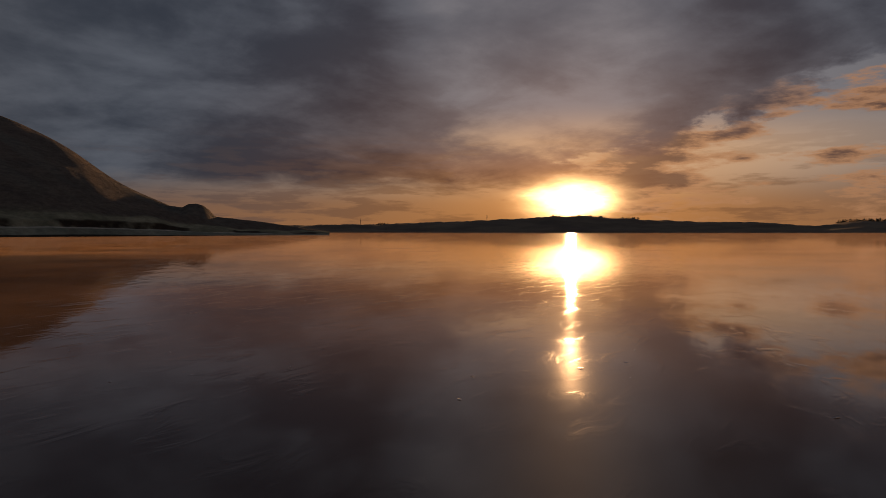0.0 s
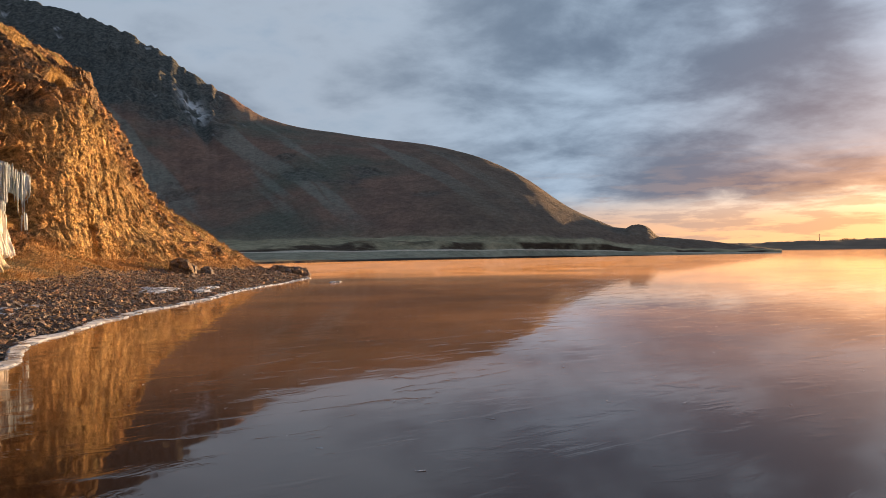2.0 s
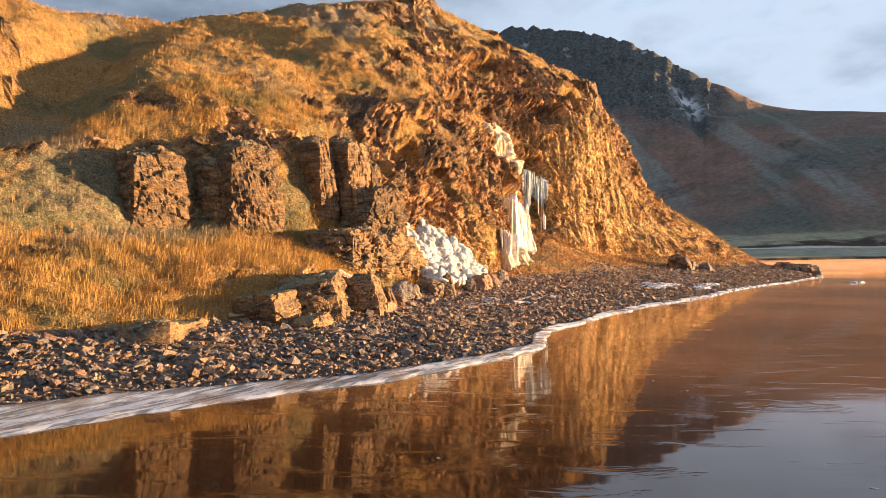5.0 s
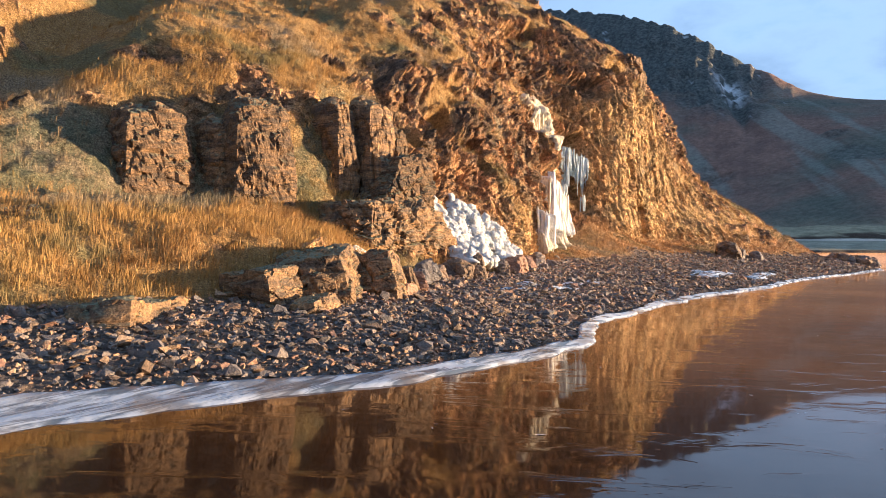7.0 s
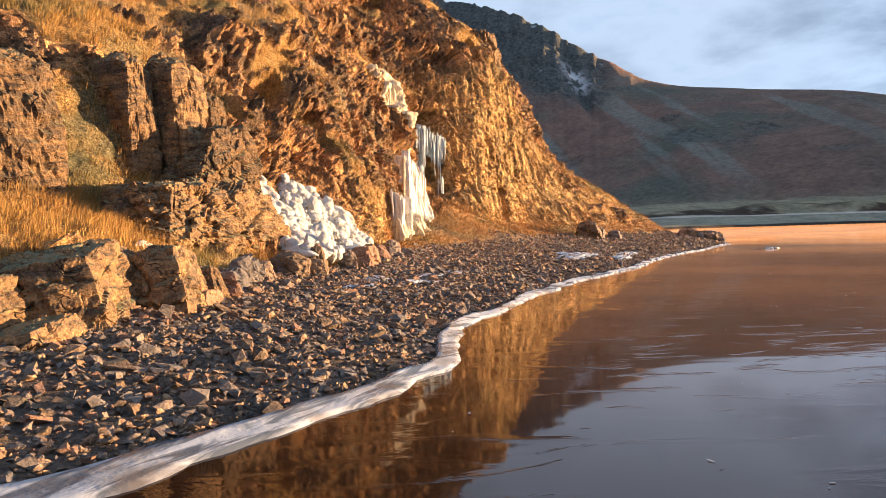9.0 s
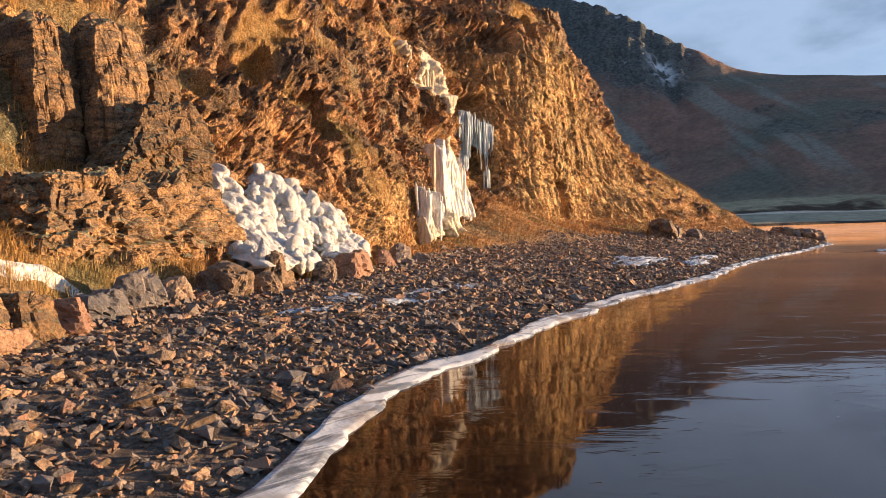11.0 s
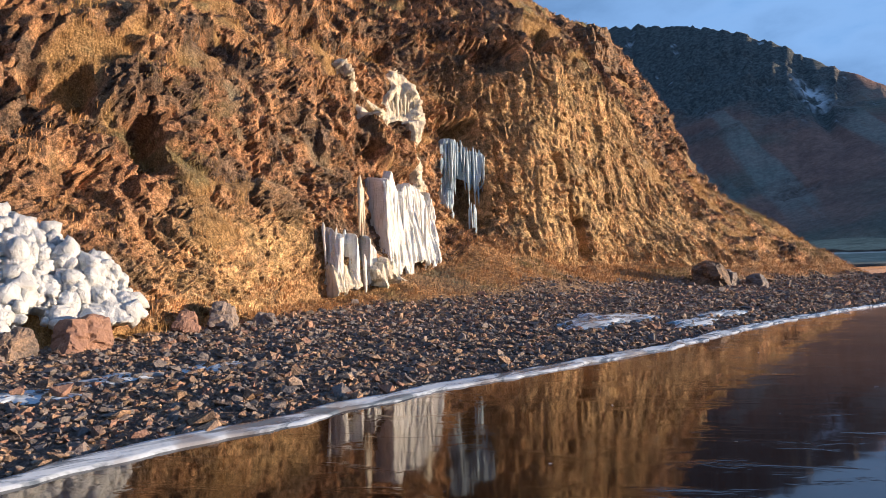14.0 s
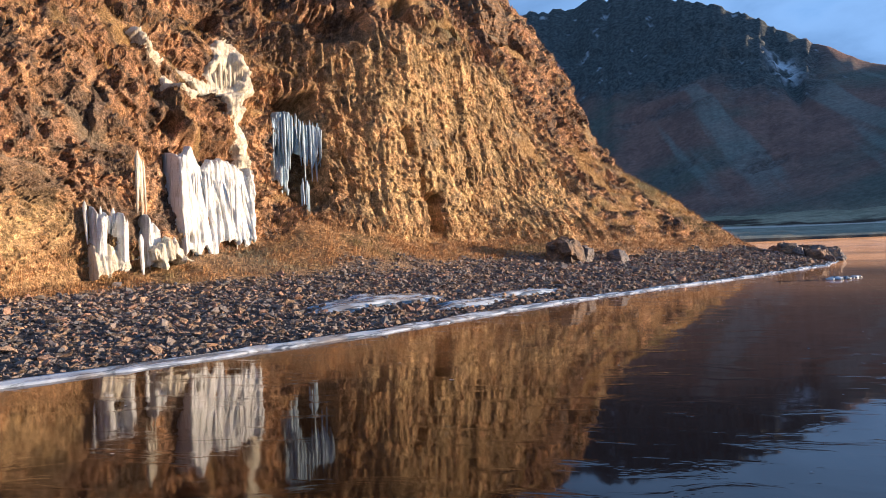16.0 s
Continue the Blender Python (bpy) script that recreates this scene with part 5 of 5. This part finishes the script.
# the broad fall and the run of ice that feeds it from above
thing, origin = hanging_ice("broad white frozen waterfall hanging from the cliff", 32.1, -14.0, 1.6)
part("ice_curtain", fall_mesh(30.8, 33.6, -13.95, -14.3, lambda f: 4.85 - 0.12 * f + 0.15 * math.sin(f * 13), lambda f: 1.45 + 0.5 * f, 11, origin, M_ICE, flare=0.12, comb=0.35, deep=1.1, ragged=0.26), thing)
hang_icicles(thing, origin, 9, 30.9, 33.4, -13.85, -14.25, lambda f: 4.5 - 0.3 * f, 0.5, 2.2, 0.05, 11, M_ICE)
thing, origin = hanging_ice("yellowish white ice run creeping down the upper cliff", 34.3, -16.0, 4.6)
part("ice_crust", crust_mesh([
    ((34.3, 8.8, 0.6), (34.2, 7.9, 0.9), (33.9, 7.0, 0.65), (33.8, 6.3, 0.42), (34.0, 5.6, 0.38), (34.1, 5.0, 0.36), (33.9, 4.4, 0.4)),
    ((32.3, 7.7, 0.22), (32.9, 7.4, 0.34), (33.6, 7.1, 0.4)),
    ((30.3, 8.5, 0.16), (30.9, 8.2, 0.30), (31.3, 8.0, 0.12)),
    ((31.4, 7.2, 0.20), (32.0, 6.9, 0.25))], 15, origin, M_STAINED, 0.07, 0.40), thing)
hang_icicles(thing, origin, 12, 33.5, 34.7, front(33.6, 8.2) - 0.1, front(34.6, 8.2) - 0.1, lambda f: 8.6 - 0.4 * abs(f - 0.5), 0.5, 1.5, 0.06, 15, M_STAINED)
# columns below the overhang
for label, pieces, drips in (
        ("white ice columns standing below an overhang", ((27.85, 28.30, 3.25, 1.25, 12), (28.45, 28.78, 3.05, 1.3, 13)), (7, 27.7, 28.95, 3.2)),
        ("white ice columns standing beside a thin icicle", ((29.40, 29.98, 2.95, 1.35, 17),), (6, 29.1, 30.6, 2.6))):
    thing, origin = hanging_ice(label, pieces[0][0], front(pieces[0][0], 1.6), 1.2)
    for u0, u1, top, low, seed in pieces:
        part("ice_curtain", fall_mesh(u0, u1, front(u0, 2.2), front(u1, 2.2), lambda f: top - 0.3 * f, lambda f: low, seed, origin, M_ICE, comb=0.1, ragged=0.3), thing)
    count, u0, u1, top = drips
    hang_icicles(thing, origin, count, u0, u1, front(u0, 2.4), front(u1, 2.4), lambda f: top - 0.3 * f, 0.4, 1.5, 0.06, pieces[0][4], M_ICE)
thing, origin = hanging_ice("low yellowish ice sheet between ice columns", 29.2, front(29.2, 1.5), 1.2)
part("ice_curtain", fall_mesh(27.8, 30.8, front(27.9, 1.6), front(30.6, 1.7), lambda f: 2.05 + 0.3 * math.sin(f * 11), lambda f: 1.1 + 0.3 * f, 23, origin, M_STAINED, flare=0.3, comb=0.2, ragged=0.45), thing)
thing, origin = hanging_ice("thin tall icicle on the brown cliff", 29.4, front(29.4, 3.5), 2.9)
hang_icicles(thing, origin, 3, 29.3, 29.6, front(29.4, 3.8), front(29.5, 3.8), lambda f: 4.7, 1.3, 1.9, 0.075, 14, M_STAINED)
# ice in the buttress recess, its blue shade put into the colour
thing, origin = hanging_ice("icicles in a dark recess, coloured blue for shade", 36.7, -15.9, 3.3)
part("ice_curtain", fall_mesh(35.65, 36.4, -16.1, -16.0, lambda f: 7.0, lambda f: 4.0 - 0.9 * f, 19, origin, M_SHADE_TINT_ICE, comb=1.2, ragged=0.4), thing)
part("ice_curtain", fall_mesh(36.5, 37.3, -15.95, -15.2, lambda f: 6.7 - 0.2 * f, lambda f: 4.1 + 0.6 * f, 20, origin, M_SHADE_TINT_ICE, comb=1.3, ragged=0.42), thing)
hang_icicles(thing, origin, 5, 36.05, 36.4, front(36.2, 3.6) - 0.12, front(36.4, 3.6) - 0.12, lambda f: 4.4, 1.0, 1.6, 0.05, 24, M_SHADE_TINT_ICE)
hang_icicles(thing, origin, 30, 35.6, 37.3, -16.0, -15.3, lambda f: 6.9 - 0.5 * abs(f - 0.3), 0.6, 2.4, 0.05, 19, M_SHADE_TINT_ICE)


def drip_mesh(u0, u1, top, bottom, count, seed, origin, mat, swell=0.5, least=0.08, most=0.3):
    """Frozen splash: tiers of rounded heads with drips below, grown together over the rock."""
    r = random.Random(seed)
    u, z, w, rim = sheet_on_face(u0, u1, top, bottom, 0.03, 3.0)
    low = 1 - (z - z.min()) / (z.max() - z.min())
    base = w + swell * low - 0.22
    out = np.zeros(u.shape)
    for n in range(count):
        f = r.random()
        uc = u0 + (u1 - u0) * f
        zc = bottom(f) + (top(f) - bottom(f)) * r.uniform(0.05, 1.0)
        size = least + (most - least) * r.random() ** 2.2
        du, dz = (u - uc) / size, (z - zc) / size
        dz = np.where(dz > 0, dz, dz * r.uniform(0.45, 1.0))
        cap = size * (1.0 + 0.5 * r.random()) * np.sqrt(np.clip(1 - du ** 2 - dz ** 2, 0, 1))
        out = np.maximum(out, cap + 0.12 * r.random() * (cap > 0))
    teeth = knobs(u * 11.0, z * 2.2, seed) * 0.05 + knobs(u * 7.0, z * 6.0, seed + 3) * 0.05
    ragged = (fbm(u * 1.8, z * 1.8, u * 0, 3, seed) - 0.5) * 1.6
    w = base + out + teeth - 0.9 * (1 - smooth(rim + ragged * 0.5, 0.0, 0.22))
    return sheet_mesh("ice_sheet", u, w, z, origin, mat)


def ice_mound():
    origin = at(20.2, -10.2, 0.9)
    peak = lambda f: 1.75 + 1.55 * max(0.0, 1 - abs(f - 0.57) / (0.58 if f < 0.57 else 0.52)) ** 1.4 + 0.2 * noise.noise((f * 9, 3.1, 0))
    mound = new("ice_mound")
    mound.location = origin
    tagged(mound, "knobbly white mound of frozen splash ice at the cliff foot", "ice", "frozen waterfalls")
    part("ice_sheet", drip_mesh(MOUND_U[0], MOUND_U[1], peak, lambda f: 0.95, 260, 33, origin, M_CRUST, 0.40, 0.06, 0.20), mound)
    r, lumps = random.Random(34), []
    for n in range(360):
        f = r.random()
        u = MOUND_U[0] + 0.2 + (MOUND_U[1] - MOUND_U[0] - 0.4) * f
        h = r.random() ** 0.9
        z = 1.0 + (peak((u - MOUND_U[0]) / (MOUND_U[1] - MOUND_U[0])) - 1.15) * h
        w = face_out(u, max(z, 0.9), 0.3) + 0.0 + 0.42 * (1 - h) + r.uniform(-0.12, 0.06)
        p = at(u, w, z) - origin
        s = 0.035 + 0.19 * r.random() ** 2.4
        lumps.append((p.x, p.y, p.z, s, s * r.uniform(0.8, 1.5)))
    tagged(part("ice_crust", lump_mesh("ice_crust", lumps, 33, M_CRUST), mound, "white cauliflower-like ice crust"), kind="stuff")
    part("ice_column", drip_mesh(18.2, 18.95, lambda f: 3.8, lambda f: 1.9, 40, 35, origin, M_CRUST, 0.2, 0.06, 0.18), mound, "grey knobbly ice column above the mound")


MOUND_U = (17.6, 21.9)
ice_mound()


tongue = ice_sheet(13.6, -8.95, 0.9, 0.22, 5, 0.16)
tongue.data.materials[0] = M_ICE
tagged(tongue, "smooth white ice tongue lying beside the rock slab")


def floe(u, w, size, seed):
    ob = new("ice_lump", lump_mesh("ice_lump", [(0, 0, 0, size, size * 0.35), (size * 1.1, 0.1, 0, size * 0.6, size * 0.25), (-size * 0.8, -0.2, 0, size * 0.5, size * 0.2)], seed, M_RIM))
    p = at(u, w, 0.02)
    ob.location = p
    tagged(ob, "white lump of ice frozen into the lake", "ice", "ice lumps")


floe(47.1, -0.4, 0.28, 51)
floe(48.2, -0.1, 0.16, 52)


def build_flecks():
    """Small white flakes, bubbles and broken slivers frozen in the lake's surface."""
    r = np.random.default_rng(61)
    verts, faces = [], []

    def flake(x, y, s, long, turn):
        k = len(verts)
        for j in range(5):
            a = 2 * math.pi * j / 5 + r.uniform(-0.3, 0.3)
            px, py = s * long * math.cos(a), s * math.sin(a)
            verts.append((x + px * math.cos(turn) - py * math.sin(turn), y + px * math.sin(turn) + py * math.cos(turn), 0.004 + 0.004 * r.random()))
        faces.extend([(k, k + 1, k + 2, k + 3), (k, k + 3, k + 4, k + 4)][:1])

    for _ in range(520):
        u, w = r.uniform(-12, 60), r.uniform(-3.5, 30)
        if w < shore(u) + 0.6:
            continue
        x, y = world_xy(u, w)
        flake(x, y, r.uniform(0.006, 0.022), r.uniform(1, 3), r.uniform(0, 3.14))
    for n in range(7):           # strings of flakes along old cracks
        u, w = r.uniform(2, 45), r.uniform(-1.5, 16)
        a = r.uniform(-0.6, 0.6)
        for _ in range(14):
            u, w = u + r.uniform(0.05, 0.25) * math.cos(a), w + r.uniform(0.05, 0.25) * math.sin(a)
            if w > shore(u) + 0.6:
                x, y = world_xy(u, w)
                flake(x, y, r.uniform(0.006, 0.018), r.uniform(1, 2.2), r.uniform(0, 3.14))
    me = mesh_from("ice_flecks", verts, faces, M_RIM)
    tagged(new("ice_flecks", me), "scattered white flakes and slivers frozen on the lake", "ice", kind="stuff")


build_flecks()


# ---- grass ----
def build_grass(name, count, weight, seed, blades, height, width, label, mat=M_GRASS):
    r = np.random.default_rng(seed)
    root, u, w = scatter(count, weight, r)
    n = count * blades
    base = np.repeat(root, blades, 0) + np.concatenate([r.normal(0, 0.07, (n, 2)), np.full((n, 1), -0.03)], 1)
    a = r.random(n) * 2 * math.pi
    tall = height * r.uniform(0.5, 1.2, n) * np.repeat(r.uniform(0.6, 1.3, count), blades)
    bend = tall * r.uniform(0.25, 0.9, n)
    lean = 0.75 * np.stack([np.cos(a), np.sin(a)], 1) + np.array((0.55, -0.70))
    side = np.stack([-np.sin(a), np.cos(a), np.zeros(n)], 1) * (width * r.uniform(0.6, 1.3, n))[:, None]
    mid = base + np.concatenate([lean * (bend * 0.35)[:, None], (tall * 0.62)[:, None]], 1)
    tip = base + np.concatenate([lean * bend[:, None] + np.array((0.05, 0.05)), (tall * 0.85)[:, None]], 1)
    verts = np.stack([base - side, base + side, mid + side * 0.7, mid - side * 0.7, tip], 1).reshape(-1, 3)
    k = np.arange(n)[:, None] * 5
    tri = np.concatenate([k + np.array([[0, 1, 2]]), k + np.array([[0, 2, 3]]), k + np.array([[3, 2, 4]])])
    tagged(new(name, mesh_from(name, verts, tri, mat)), label, "grass", kind="stuff")


grassy = (1 - smooth(GU, 22, 26) * (GS < 3.3)) * (1 - smooth(GROCK, 0.25, 0.6)) * (1 - smooth(GBEACH, 0.1, 0.5)) * (GZ < 21) * (GU > -8) * (GU < 66) * (GW > -34) * (1 - 0.8 * GMOSS)
near_bank = np.interp(GU, [-8, 4, 16, 20], [0.4, 1, 1, 0.25]) * (GW > -17)
build_grass("grass", 9000, grassy * near_bank, 71, 13, 0.25, 0.0042, "long dry golden grass on the bank")
build_grass("hill_grass", 21000, grassy, 72, 7, 0.19, 0.0065, "dry orange tussock grass over the hillside")
ledges = smooth(GROCK, 0.3, 0.8) * smooth(fbm(GU * 0.9, GW * 0.9, GZ * 0.9, 3, 73), 0.46, 0.58) * np.interp(GU, [16, 34, 40, 50], [1, 1, 0.35, 0.6]) * (GU > 16) * (GU < 62) * (GZ < 19)
build_grass("ledge_grass", 6000, ledges, 74, 8, 0.15, 0.009, "rust-brown dead grass hanging on rock ledges", M_RUST)
foot = (GS > 2.2) * (GS < 3.4) * (GU > 22) * (GU < 62) * (1 - smooth(GBEACH, 0.3, 0.7))
build_grass("talus_grass", 5000, foot, 75, 6, 0.14, 0.011, "rust-coloured dead grass on the slope at the cliff foot", M_RUST)


# ---- far shore details ----
def build_far_trees():
    r = np.random.default_rng(81)
    verts, faces = [], []
    for a0, a1, count, tall in ((98.2, 101.5, 70, 11), (77.8, 78.6, 12, 7), (79.6, 82.0, 26, 8), (83.0, 84.5, 18, 8), (63.6, 64.6, 14, 7)):
        for _ in range(count):
            az = radians(r.uniform(a0, a1))
            d = 1990.0
            gz = 2000 * math.tan(radians(np.interp(math.degrees(az), HILL_AZ, HILL_EL))) - 4
            x, y = CENTRE[0] + d * math.sin(az), CENTRE[1] + d * math.cos(az)
            h = tall * r.uniform(0.6, 1.2)
            for _ in range(40):
                t = r.random()
                spread = 3.0 * math.sin(math.pi * (0.15 + 0.85 * t)) + 0.4
                c = np.array((x + r.normal(0, spread), y + r.normal(0, spread), gz + h * t))
                k = len(verts)
                for _ in range(3):
                    verts.append(c + r.normal(0, 1.1, 3))
                faces.append((k, k + 1, k + 2))
    tagged(new("far_trees", mesh_from("far_trees", verts, faces, M_TREE)), "dark distant trees along the hills", "trees", kind="stuff")


build_far_trees()


def mast(az, d, tall):
    bm = bmesh.new()
    bmesh.ops.create_cone(bm, cap_ends=True, segments=6, radius1=1.0, radius2=0.35, depth=tall, matrix=Matrix.Translation((0, 0, tall / 2)))
    for f in (0.6, 0.8, 0.95):
        bmesh.ops.create_cube(bm, size=1.0, matrix=Matrix.Translation((0, 0, tall * f)) @ Matrix.Diagonal((2.4, 2.4, 0.6, 1)))
    me = bpy.data.meshes.new("radio_mast")
    bm.to_mesh(me)
    bm.free()
    me.materials.append(M_MAST)
    ob = new("radio_mast", me)
    gz = 2000 * math.tan(radians(np.interp(az, HILL_AZ, HILL_EL))) - 3
    ob.location = (CENTRE[0] + d * math.sin(radians(az)), CENTRE[1] + d * math.cos(radians(az)), gz)
    tagged(ob, "thin distant mast standing on the far hills", "mast", "radio masts")


mast(62.4, 1985, 20)
mast(72.6, 1985, 18)

# ---- the larger beach stones, one by one ----
for i in sorted(near):
    ob = new("stone", STONES[kind[i]])
    ob.parent = hillside
    ob.location = place[i].tolist()
    ob.rotation_euler = turns[i].tolist()
    ob.scale = (size[i],) * 3
